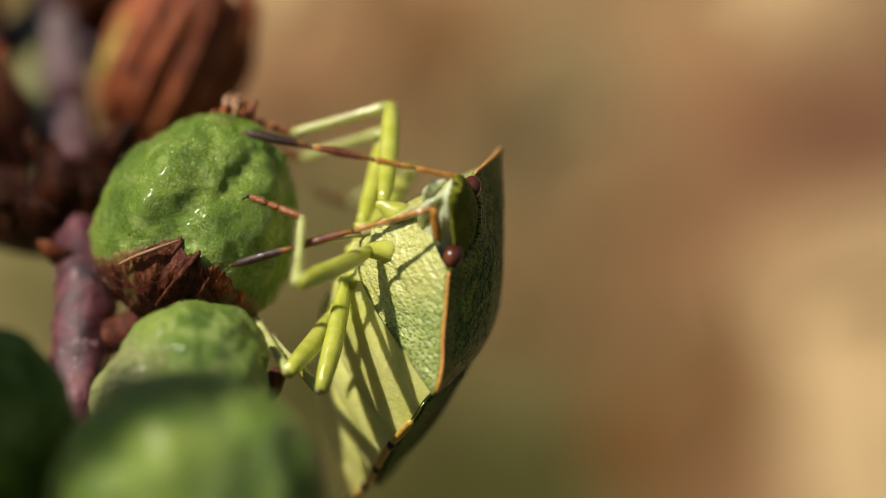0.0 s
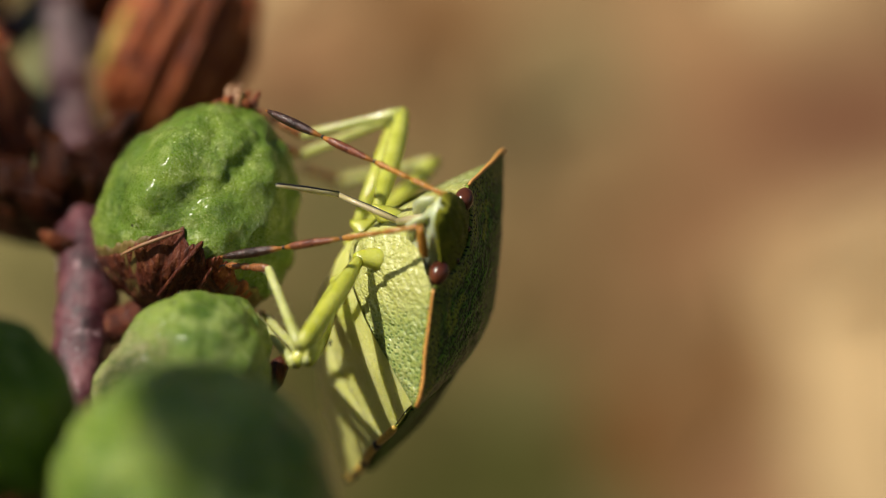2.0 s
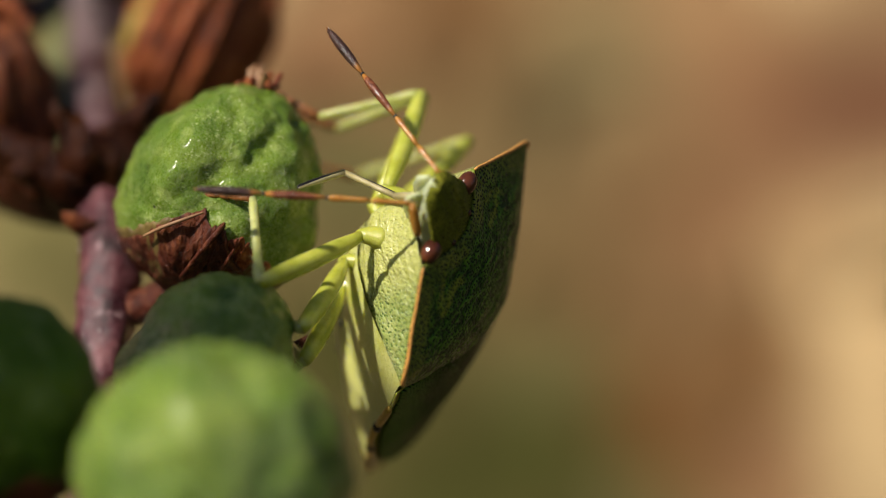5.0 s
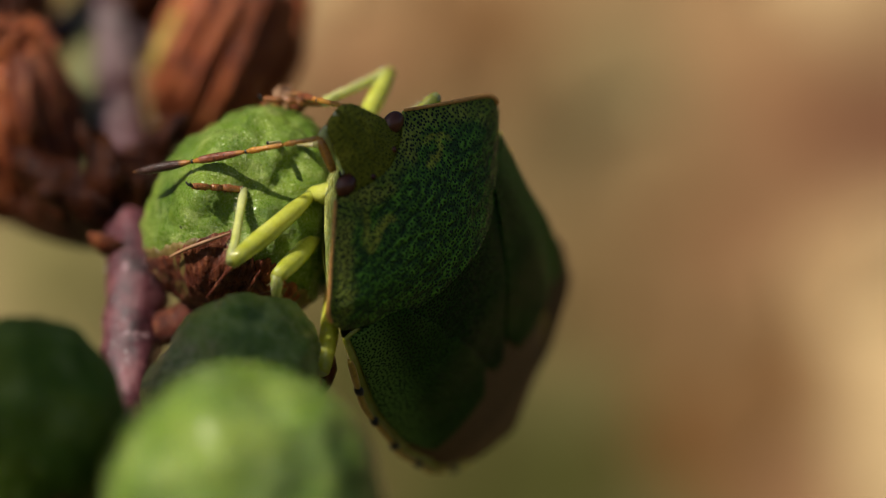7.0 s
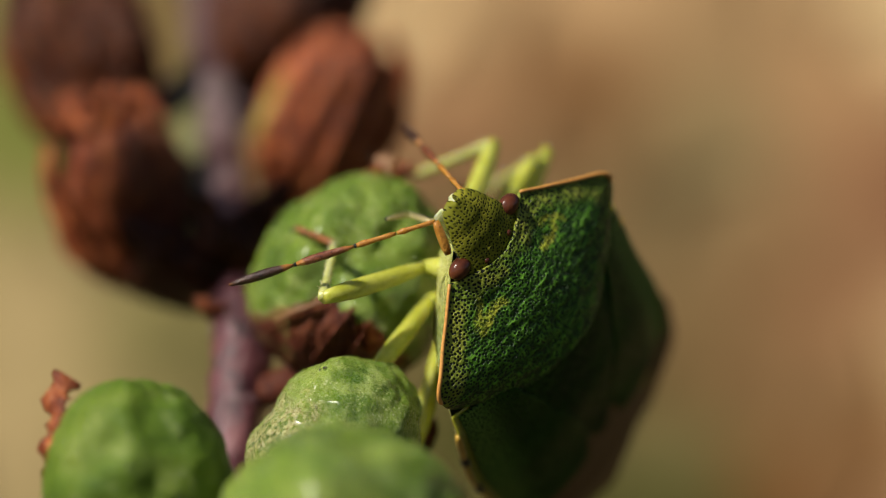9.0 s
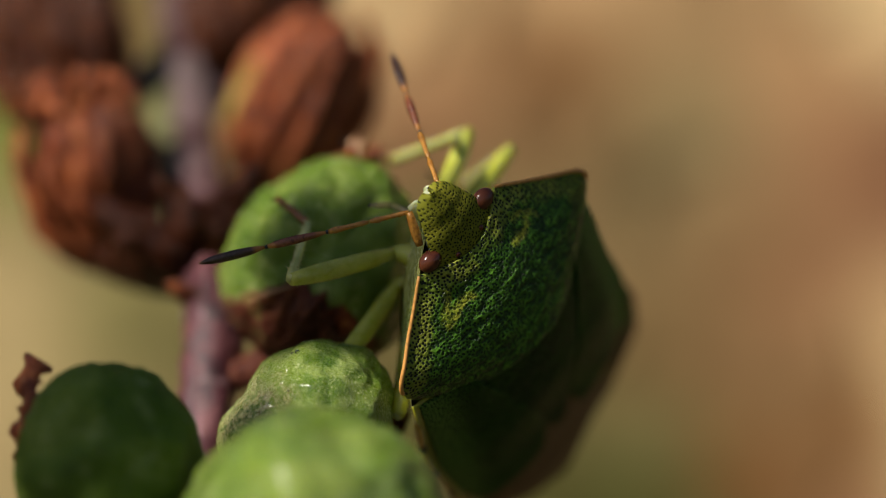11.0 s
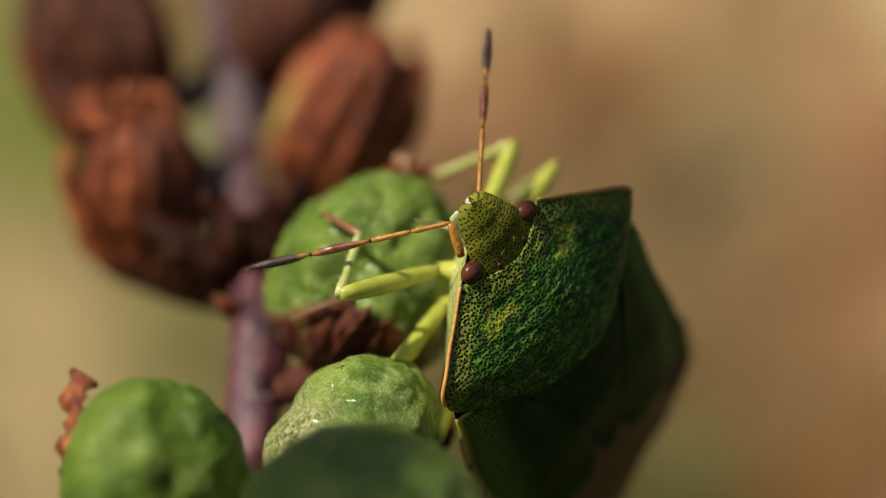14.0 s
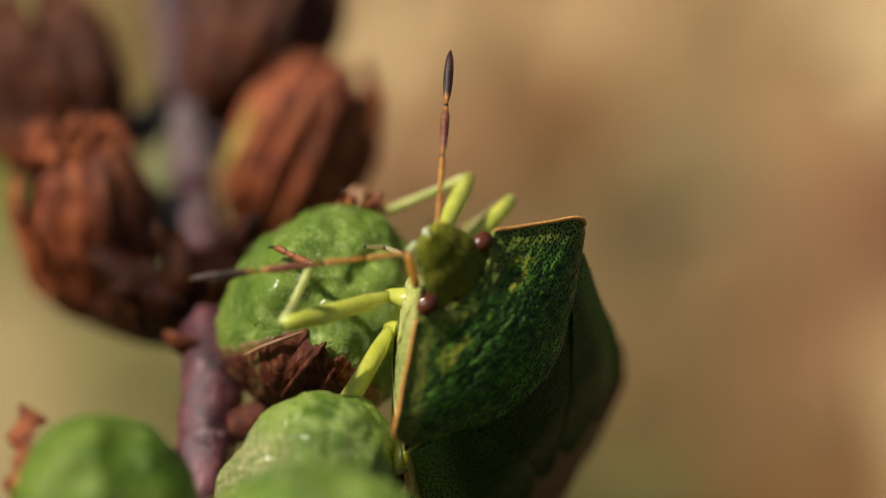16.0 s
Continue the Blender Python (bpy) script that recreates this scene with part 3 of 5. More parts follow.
# the capsule on which the bug feeds
A, A_AX = at(457, 321, 0.7), Vector((0.34, -0.05, 1))
A_SHAPE = ((0, 0.96), (30, 1.0), (49, 1.05), (71, 1.02), (95, 0.93), (120, 0.85), (142, 0.90), (165, 0.96), (180, 1.0), (202, 1.05), (240, 0.98), (270, 0.94), (302, 1.1), (326, 1.08))
A_DENTS = ((at(440, 325, -2.2), 0.26, 0.95), (at(500, 290, -2.0), 0.24, 0.9), (at(545, 250, -1.6), 0.35, 0.8), (at(560, 400, -1.8), 0.30, 1.0), (at(380, 270, -1.6), -0.18, 1.0), (at(470, 380, -2.2), -0.2, 0.8))
A_FOLDS = (
    ((at(490, 180, -2), at(468, 250, -2), at(446, 300, -2), at(408, 350, -2)), 0.24, 0.5),
    ((at(556, 205, -2), at(528, 246, -2), at(505, 285, -2)), 0.15, 0.32),
    ((at(475, 325, -2), at(520, 280, -2), at(590, 255, -2)), -0.13, 0.36),
    ((at(400, 215, -2), at(372, 270, -2), at(350, 330, -2)), -0.10, 0.45),
    ((at(612, 240, -2), at(622, 320, -2), at(600, 420, -2)), 0.15, 0.4),
)
cap_a = Capsule(A, A_AX, 2.95, 2.95, 1, 0.10, 2, 2.3, 0.10, 0.0, A_SHAPE, A_DENTS, A_FOLDS)
ob = cap_a.build("seed_capsule", G_CAP, plant, "lumpy green seed capsule with pale flecks", 160, 110)
for i, (sp, wd, up) in enumerate(((2.05, 1.6, 0.80), (-1.95, 1.0, 0.86), (0.6, 1.5, 0.74), (-0.8, 1.6, 0.88))):
    sepal(cap_a, sp, wd, up, SEPAL if i % 2 else CALYX, ob, 3 + i, "dry purple-brown crinkled sepal", 0.05, 0.985, 0.6, 0.35, 0.0)
for edge, mat, lift, seed, label in (
    (((265, 389), (290, 391), (320, 381), (363, 373), (405, 377)), OLIVE_HUSK, 0.03, 41, "olive withering base of the sepal"),
    (((277, 409), (310, 399), (341, 387), (363, 378), (395, 366), (431, 355), (438, 371), (457, 412), (483, 462)), CALYX, 0.07, 42, "dry purple-brown crinkled sepal"),
    (((397, 427), (423, 401), (443, 387), (466, 373), (468, 397), (477, 432), (495, 469)), SEPAL, 0.16, 43, "dark purple pointed sepal"),
    (((457, 427), (477, 409), (499, 399), (506, 419), (525, 437), (551, 463)), HUSK_RED, 0.08, 44, "rust-brown torn sepal"),
    (((485, 457), (515, 445), (545, 449), (567, 477)), OLIVE_HUSK, 0.04, 45, "olive withering sepal"),
):
    flap(cap_a, [at(px, py, -1.6) for px, py in edge], mat, ob, seed, label, lift)
for ends, thick in ((((466, 375), (450, 395), (423, 427), (391, 465)), 0.085), (((481, 419), (467, 441), (439, 479)), 0.07), (((431, 358), (395, 371), (360, 384), (331, 397)), 0.055)):
    pts = fine_line([on_skin(cap_a, at(px, py, -1.6), 0.26) for px, py in ends], 5)
    v, f = tube(pts, [thick * (0.35 + 0.65 * math.sin(math.pi * (k + 1) / (len(pts) + 1))) for k in range(len(pts))], 8)
    mesh_ob("sepal_fold", v, f, RIM_TAN if thick < 0.06 else CALYX, ob, "raised fold of the dry sepal")
stalk(at(255, 540, 1.6), A - A_AX.normalized() * 2.7, 0.45, 0.6, CALYX)
# withered style on its top
top = A + A_AX.normalized() * 3.0
for i in range(11):
    w = i * 0.95
    d = Vector((math.cos(w) * (0.55 + 0.35 * (i % 2)), math.sin(w) * 0.45, 0.30 + 0.22 * (i % 3)))
    pts = [top + Vector((0.15, 0, -0.15)) + d * (t / 5) + Vector((0.25 * math.sin(t * 0.9 + i), 0, 0.12 * math.sin(t * 1.3 + i))) * (t / 5) for t in range(6)]
    v, f = tube(pts, [0.13, 0.14, 0.11, 0.12, 0.10, 0.05], 8, 0.6)
    mesh_ob("withered_style", v, f, (BROWN, HUSK_RED, RIM_TAN)[i % 3], ob, "curled red-brown remains of the flower")

# green capsule in front, with a pale scar
B, B_AX = at(448, 612, -4.0), Vector((0.12, -0.1, 1))
cap_b = Capsule(B, B_AX, 2.2, 2.2, 5, 0.14, 2, 0.4, 0.10, 0.0, ((0, 0.98), (48, 1.03), (79, 0.99), (109, 0.94), (155, 0.96), (187, 1.25), (230, 1.2), (300, 1.1)))
ob = cap_b.build("seed_capsule", G_SCAR, plant, "green seed capsule with a pale corky scar")
stalk(at(250, 700, 0.6), B - B_AX.normalized() * 2.2, 0.4, 0.6)
# nearest green capsule
C, C_AX = at(447, 826, -11.2), Vector((0.05, -0.25, 1))
C_FOLDS = (((at(500, 590, -14), at(520, 680, -14), at(560, 780, -14)), 0.25, 0.8), ((at(400, 640, -14), at(420, 760, -14)), -0.2, 0.8))
cap_c = Capsule(C, C_AX, 3.62, 3.28, 8, 0.11, 2, 1.7, 0.05, 0.0, (), (), C_FOLDS)
ob = cap_c.build("seed_capsule", G_PALE, plant, "plump green seed capsule, close and soft", 96, 64)
stalk(at(300, 1050, -1), C - C_AX.normalized() * 3.2, 0.45, 0.6)
# green capsule beside the stem
D, D_AX = at(74, 690, -8.5), Vector((-0.02, -0.05, 1))
D_DENTS = ((at(100, 560, -10.6), 0.35, 0.5), (at(112, 610, -11), 0.22, 0.6), (at(116, 660, -11), 0.2, 0.6), (at(112, 710, -11), 0.22, 0.6), (at(30, 640, -10.6), 0.2, 0.6))
D_FOLDS = (((at(120, 520, -10), at(150, 610, -11), at(165, 760, -11)), 0.22, 0.55),)
cap_d = Capsule(D, D_AX, 2.62, 2.84, 11, 0.10, 2, 0.2, 0.05, 0.20, (), D_DENTS, D_FOLDS)
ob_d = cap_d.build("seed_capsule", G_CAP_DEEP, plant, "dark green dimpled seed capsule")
for i, (sp, wd, up) in enumerate(((-1.9, 1.4, 0.74), (-0.6, 1.4, 0.72), (0.8, 1.4, 0.7), (2.6, 1.4, 0.66))):
    sepal(cap_d, sp, wd, up, (BROWN_PALE, BROWN, SEPAL, SEPAL)[i], ob_d, 13 + i, "dry brown sepal")
sepal(cap_d, -1.3, 0.95, 0.80, HUSK_YELLOW, ob_d, 31, "yellowing sepal", 0.30)
stalk(at(250, 900, 0.5), D - D_AX.normalized() * 2.7, 0.4, 0.6)
# its long curled bract
pts = [at(-62, 760, -8.0), at(-72, 690, -8.3), at(-80, 640, -8.5), at(-66, 590, -8.4), at(-74, 545, -8.0), at(-52, 505, -7.8)]
v, f = tube(fine_line(pts, 4), [0.36 + 0.13 * math.sin(i * 1.7) for i in range(21)], 10, 0.35)
mesh_ob("bract", v, f, HUSK_RED, ob_d, "curled dry brown bract")

# dried brown capsules behind: split husks around a shrunken core
def husk(c, axis, r, half, seed, label, pale=False, gape=0.0, dark=False, sunny=None):
    cap = Capsule(c, axis, r * 0.86, half * 0.95, seed, 0.14, 3, seed, 0.14, 0.15)
    inner = Capsule(c, axis, r * 0.66, half * 0.72, seed, 0.2, 3, seed, 0.2, 0.2)
    core = inner.build("dried_capsule", BROWN_DARK, plant, label, 64, 44)
    for i in range(6):
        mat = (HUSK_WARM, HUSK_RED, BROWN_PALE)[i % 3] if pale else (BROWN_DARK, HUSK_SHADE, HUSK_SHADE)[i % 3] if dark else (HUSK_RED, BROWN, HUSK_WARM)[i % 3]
        # the piece turned to the sun takes the sunlit copy, light in its colour
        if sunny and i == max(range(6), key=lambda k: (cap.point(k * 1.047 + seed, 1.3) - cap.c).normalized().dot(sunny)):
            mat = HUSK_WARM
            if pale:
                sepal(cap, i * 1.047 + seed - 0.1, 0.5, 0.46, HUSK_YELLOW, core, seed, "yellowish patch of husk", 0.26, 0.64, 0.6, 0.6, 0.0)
        up = 0.08 + 0.06 * (i % 3) + gape
        sepal(cap, i * 1.047 + seed, 1.30 - 0.12 * (i % 2) + 2.5 * gape, up, mat, core, seed + i * 2.3, "", -0.06 + 0.20 * (i % 2), 0.985, 1.6, 0.42, 0.35 + gape)
    return core


def brown_fruit(c, axis, r, half, seed, label, root, thick=0.5, pale=False, mat=None, gape=0.0, dark=False, sunny=None):
    d = Vector(axis).normalized()
    husk(c, axis, r, half, seed, label, pale, gape, dark, sunny)
    stalk(root, c - d * half * 0.85, thick, thick * 1.15, mat or BARK)


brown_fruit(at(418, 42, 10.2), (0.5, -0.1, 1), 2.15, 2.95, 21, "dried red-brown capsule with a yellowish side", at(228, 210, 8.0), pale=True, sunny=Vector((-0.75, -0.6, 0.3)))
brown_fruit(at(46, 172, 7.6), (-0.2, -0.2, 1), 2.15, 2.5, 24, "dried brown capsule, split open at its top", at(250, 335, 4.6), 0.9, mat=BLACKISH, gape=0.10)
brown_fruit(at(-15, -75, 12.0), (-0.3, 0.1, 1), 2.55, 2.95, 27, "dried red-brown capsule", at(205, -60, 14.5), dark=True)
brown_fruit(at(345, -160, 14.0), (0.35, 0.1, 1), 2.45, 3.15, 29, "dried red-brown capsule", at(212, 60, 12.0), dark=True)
# green shoot that runs up beside the stem
line = fine_line([at(240, 300, 5.0), at(200, 230, 7.4), at(182, 150, 9.4), at(174, 70, 11.0), at(178, -40, 13.5)], 6)
v, f = tube(line, [0.25 + 0.5 * math.sin(math.pi * min(1, (k + 3) / 27)) for k in range(25)], 14)
mesh_ob("shoot", v, f, SHOOT, plant, "pale green shoot beside the stem")
# torn pale rim of the split capsule
rng = random.Random(4)
rim = []
for i in range(60):
    w = i * 2.4
    q = at(22, 24, 6.7) + Vector((math.cos(w) * rng.uniform(0.9, 1.6), math.sin(w) * rng.uniform(0.8, 1.2), rng.uniform(-0.9, 0.3)))
    d = Vector((rng.uniform(-0.4, 0.4), rng.uniform(-0.4, 0.4), rng.uniform(0.3, 0.9)))
    rim.append(tube([q, q + d * 0.4, q + d * 0.8], [0.14, 0.17, 0.05], 6, 0.5))
v, f = merged(*rim)
mesh_ob("torn_rim", v, f, HUSK_WARM, plant, "torn tan rim of the split capsule")
# dark clasping bracts where the upper fruits leave the stem; their black includes that junction's shade
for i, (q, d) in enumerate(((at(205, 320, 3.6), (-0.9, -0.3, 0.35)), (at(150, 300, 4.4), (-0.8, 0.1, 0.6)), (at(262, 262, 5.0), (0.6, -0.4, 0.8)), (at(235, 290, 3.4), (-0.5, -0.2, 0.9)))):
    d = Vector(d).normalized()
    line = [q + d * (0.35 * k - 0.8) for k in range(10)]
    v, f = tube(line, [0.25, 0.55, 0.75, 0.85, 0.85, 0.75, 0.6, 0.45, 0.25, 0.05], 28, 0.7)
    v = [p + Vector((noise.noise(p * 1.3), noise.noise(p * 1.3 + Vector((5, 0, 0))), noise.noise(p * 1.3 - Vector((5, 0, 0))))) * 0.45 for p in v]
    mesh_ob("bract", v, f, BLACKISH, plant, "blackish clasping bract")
# scale-like bud on the stem, and a dark bract behind the front capsule
v, f = tube([at(235, 395, 2.0), at(210, 385, 1.9), at(190, 372, 1.8), at(178, 362, 1.8)], [0.3, 0.34, 0.25, 0.05], 10, 0.5)
mesh_ob("bud_scale", v, f, BROWN, plant, "small pointed brown bud scale")
v, f = tube([at(560, 660, -1.5), at(590, 620, -1.5), at(604, 596, -1.5), at(612, 580, -1.4)], [0.3, 0.34, 0.25, 0.04], 10, 0.5)
mesh_ob("bract", v, f, SEPAL, plant, "dark dry bract")

# dew on the front capsule, and pale grit on stem and calyx
for px, py, r in ((376, 604, 0.085), (413, 490, 0.075), (404, 493, 0.05), (398, 560, 0.045), (352, 640, 0.05)):
    q = on_skin(cap_b, at(px, py, -5.5))
    v, f = ball(q, (r, r, r * 0.8), 12, 8)
    mesh_ob("dew_drop", v, f, DEW, plant, "tiny clear dew drop")
rng = random.Random(9)
grit = []
for i in range(34):
    k = rng.randrange(26, 78)
    q, r = line_stem[k], rad_stem[k]
    w = rng.uniform(math.pi, 2 * math.pi)
    p = q + Vector((math.cos(w), math.sin(w), rng.uniform(-0.5, 0.5) * 0.6)) * r * 1.02
    s = rng.uniform(0.012, 0.04)
    grit.append(ball(p, (s, s, s * rng.uniform(0.6, 1.6)), 6, 4))
v, f = merged(*grit)
mesh_ob("grit", v, f, GRIT, plant, "pale grains of grit on the stem")

# ---- the shield bug; its own space: x to its right, y forward, z up its back ----
bug = tagged(new("shield_bug"), "green shield bug clinging to a seed capsule", "insect")


def edge_z(y):
    return curve([(-9.4, -1.6), (-8, -1.5), (-3.8, -0.86), (-1.0, -0.12), (0.25, 0.26), (2.45, -0.2)], y)


def body_w(y):
    return curve([(-9.45, 0.9), (-9.0, 1.9), (-7.8, 3.05), (-6.0, 3.75), (-3.8, 4.1), (-1.4, 4.05), (0.2, 3.95), (2.45, 1.7)], y)


def back_z(y):
    return curve([(-9.4, -1.3), (-8, -0.7), (-6, -0.1), (-3.5, 0.75), (-1.2, 1.25), (0.3, 1.1), (2.4, 0.28)], y)


def dome(x, y, up=0.0):
    w = body_w(y)
    return edge_z(y) + (back_z(y) - edge_z(y)) * (1 - min(1, abs(x / w)) ** curve([(-9, 3.0), (-5, 2.6), (-1, 1.9)], y)) + up


# pronotum: the wide shoulder shield
def pronotum_fn(u, v):
    s = (u - 0.5) * 2
    w = 1.72 + 2.46 * (v / 0.55) ** 1.04
    if v > 0.48:
        d = min(v - 0.48, 0.15)
        w = 3.85 + 4.7 * d - 4.7 * d * d / 0.30
    if v > 0.63:
        w = curve([(0.63, 4.2), (0.74, 4.17), (0.85, 3.98), (1, 3.55)], v)
    front, rear = 2.05 + 0.42 * abs(s) ** 1.5, -1.55 + 0.75 * abs(s) ** 3
    y = front + (rear - front) * v
    x = s * w
    ze = curve([(0, -0.22), (0.58, 0.27), (0.75, 0.22), (1, 0.05)], v)
    zc = 0.30 + 1.0 * math.sin(min(1, v * 1.05) * math.pi / 2)
    z = ze + (zc - ze) * (1 - abs(s) ** 1.75)
    z += 0.05 * noise.noise((x * 0.9, y * 0.9, 3.0)) + (0.03 * noise.noise((x * 2.4, y * 3.2, 5.0)) + 0.022 * noise.noise((x * 4.2, y * 6.5, 9.0))) * (1 - abs(s) ** 4)
    z -= 0.09 * math.exp(-((abs(x) - 1.35) ** 2) / 0.3 - ((y - 1.35) ** 2) / 0.10)
    return x, y, z


v, f = sheet(pronotum_fn, 120, 80, thick=-0.09)
mesh_ob("pronotum", v, f, PRONOTUM, bug, "dark green punctured shoulder shield")
for side in (-1, 1):
    pts = [Vector(pronotum_fn(0.5 + 0.5 * side, k / 24 * 0.68)) + Vector((side * 0.015, 0.01, 0.02)) for k in range(25)]
    v, f = tube(pts, [0.045 + 0.02 * k / 23 for k in range(24)] + [0.03], 8)
    mesh_ob("shoulder_margin", v, f, MARGIN, bug, "thin orange rim")

# scutellum
def scut_fn(u, v):
    s = (u - 0.5) * 2
    y = -1.38 - 4.9 * v
    w = curve([(0, 2.55), (0.35, 1.75), (0.62, 1.05), (0.85, 0.72), (1, 0.25)], v)
    x = s * w
    return x, y, dome(x, y, -0.02 + 0.10 * min(1, v * 4) - 0.05 * abs(s) ** 4)


v, f = sheet(scut_fn, 48, 48, thick=-0.10)
mesh_ob("scutellum", v, f, SCUTUM, bug, "dark green triangular back shield")

# forewings: leathery part, and brown membrane at the tail
for side in (-1, 1):
    def wing_fn(u, v, side=side):
        y = -0.85 - 5.6 * v
        inner = curve([(0, 2.35), (0.35, 1.55), (0.62, 0.9), (0.85, 0.55), (1, 0.9)], v)
        outer = body_w(y) + (-0.16 * min(1, v * 4) + 0.78 * max(0, v - 0.35) ** 0.8 if side > 0 else -0.14 - 0.10 * v - 1.1 * max(0, v - 0.8) * 2)
        x = inner + (outer - inner) * (u if side > 0 else 1 - u)
        rise = 0.5 * max(0, x / 4.2) ** 3 * math.exp(-((v - 0.6) / 0.42) ** 4) if side > 0 else 0
        return side * x, y - 0.5 * (x / 3.4) * v, dome(x, y, 0.05) + rise

    v, f = sheet(wing_fn, 30, 48, thick=-0.09)
    mesh_ob("forewing", v, f, WING, bug, "green leathery forewing")


def membrane_fn(u, v):
    s = (u - 0.5) * 2
    y = -5.3 - 4.15 * v
    w = (body_w(y) - 0.25) * (1 if v < 0.85 else math.sqrt(max(0.04, 1 - ((v - 0.85) / 0.15) ** 2)))
    x = s * w * (1.14 + 1.15 * v - 0.5 * v * v if s > 0 else 1)
    return x, y, dome(x, y, 0.0)


v, f = sheet(membrane_fn, 40, 30, thick=-0.05)
mesh_ob("wing_membrane", v, f, MEMBRANE, bug, "brown wing membrane at the tail")

# underside: chest plates and ringed belly
def keel_z(y):
    return curve([(-9.4, -1.75), (-8, -2.6), (-6, -3.3), (-3.5, -3.55), (-1, -3.3), (1, -2.65), (2.5, -1.2)], y)


def under(y0, y1, swell=0.0, rings=0, full=2.0, tuck=0.0):
    def fn(u, v):
        s = (0.5 - u) * 2
        y = y0 + (y1 - y0) * v
        w = body_w(y) - 0.02
        if y0 > 0.5:
            vv = max(0.0, min(1.0, (2.45 - y) / 4.0))
            w = 1.66 + (4.06 - 1.66) * min(1.0, vv / 0.55) if vv < 0.55 else curve([(0.55, 4.06), (0.62, 4.06), (0.75, 3.55), (1, 3.4)], vv)
        ze, zk = edge_z(y) - 0.04, keel_z(y)
        z = ze + (zk - ze) * (1 - abs(s) ** full)
        if y0 > 0.5:
            for cut in (0.34, 0.66):
                z += 0.09 * math.exp(-((v - cut - 0.12 * s * s) / 0.028) ** 2) * (1 - abs(s) ** 3)
            z -= 0.07 * math.sin(v * 9.4) * (1 - abs(s) ** 2) * abs(s)
            z += 0.10 * (1 - abs(s) ** 4) * (noise.noise((s * w * 1.1, y * 1.9, 2.0)) + 0.5 * (0.3 - abs(noise.noise((s * w * 2.2, y * 2.6, 6.0)))))
        if rings:
            z += 0.13 * (abs(((v * rings) % 1) - 0.5) * 2) ** 3 * (1 - abs(s) ** 6) - 0.03
            z -= 0.10 * math.exp(-s * s / 0.01)
        z += tuck * max(0.0, (v - 0.86) / 0.14) ** 2 * (1 - abs(s) ** 4)
        z += swell * math.sin(math.pi * v) * (abs(s) ** 2) * (1 - abs(s))
        z += 0.035 * noise.noise((s * w * 1.5, y * 1.5, 8.0))
        return s * w, y, z
    return fn


v, f = sheet(under(2.42, -0.95, -0.25, 0, 1.35, 0.10), 72, 72, thick=0.0)
mesh_ob("chest", v, f, PLEURA, bug, "pale green chest plates with dark punctures")
v, f = sheet(under(0.1, -3.1, -0.2, 0, 1.62), 64, 24, thick=0.0)
mesh_ob("rear_chest", v, f, BELLY, bug, "pale yellow-green rear chest")
v, f = sheet(under(-2.6, -9.38, 0.0, 6, 1.85), 64, 72, thick=0.0)
mesh_ob("abdomen", v, f, BELLY, bug, "pale yellow-green ringed belly")
for side in (-1, 1):
    for i in range(5):
        a, b = -1.6 - 1.42 * i, -1.6 - 1.42 * (i + 1) + 0.12
        pts = []
        for k in range(9):
            y = a + (b - a) * k / 8
            pts.append(Vector((side * (body_w(y) + 0.02), y, edge_z(y) + 0.0)))
        v, f = tube(pts, [0.08, 0.11, 0.12, 0.12, 0.12, 0.12, 0.11, 0.10, 0.06], 10, 0.8)
        mesh_ob("belly_margin", v, f, EDGE, bug, "orange-yellow rim of a belly ring")
        q = pts[-1]
        v, f = ball(q + Vector((0, -0.04, 0)), (0.14, 0.20, 0.13), 12, 8)
        mesh_ob("margin_spot", v, f, BLACK, bug, "black spot on the rim")
for side in (-1, 1):
    def rim_fn(u, v, side=side):
        y = -0.7 - 8.3 * v
        return side * (body_w(y) - 0.55 + 0.57 * u), y, edge_z(y) + 0.03 + 0.2 * (1 - u)

    v, f = sheet(rim_fn if side > 0 else (lambda u, v: rim_fn(1 - u, v)), 8, 60, thick=-0.04)
    mesh_ob("belly_rim", v, f, LEG, bug, "yellow-green flattened rim of the belly")
for p in ((-1.9, -2.1), (-1.5, -4.4), (1.9, -2.1), (1.5, -4.4)):
    z = edge_z(p[1]) + (keel_z(p[1]) - edge_z(p[1])) * (1 - abs(p[0] / body_w(p[1])) ** 2)
    v, f = ball((p[0], p[1], z - 0.02), (0.09, 0.07, 0.05), 10, 6)
    mesh_ob("belly_spot", v, f, BLACK, bug, "tiny black spot")

# head plate, face, eyes
HEAD_W = [(1.7, 1.28), (2.2, 1.24), (2.55, 1.13), (2.95, 0.99), (3.3, 0.85), (3.6, 0.73), (3.8, 0.62), (3.92, 0.50), (4.0, 0.34), (4.05, 0.10)]


def head_top(x, y):
    w = curve(HEAD_W, y)
    z = curve([(1.7, 0.24), (2.2, 0.20), (2.8, 0.08), (3.4, -0.12), (4.1, -0.44)], y)
    s = min(1, abs(x) / max(w, 0.05))
    z -= 0.30 * s ** 2.4
    z -= 0.05 * math.exp(-((abs(x) - 0.26) ** 2) / 0.004) * (1 if y > 2.5 else 0)
    return z


def head_fn(u, v):
    s = (u - 0.5) * 2
    y = 1.75 + 2.30 * v
    y_end = y - 0.05 * v * math.exp(-(s * s) / 0.02)
    x = s * curve(HEAD_W, y)
    return x, y_end, head_top(x, y)


v, f = sheet(head_fn, 48, 48, thick=0.14)
mesh_ob("head", v, f, HEAD, bug, "green punctured head plate with a rounded tip")


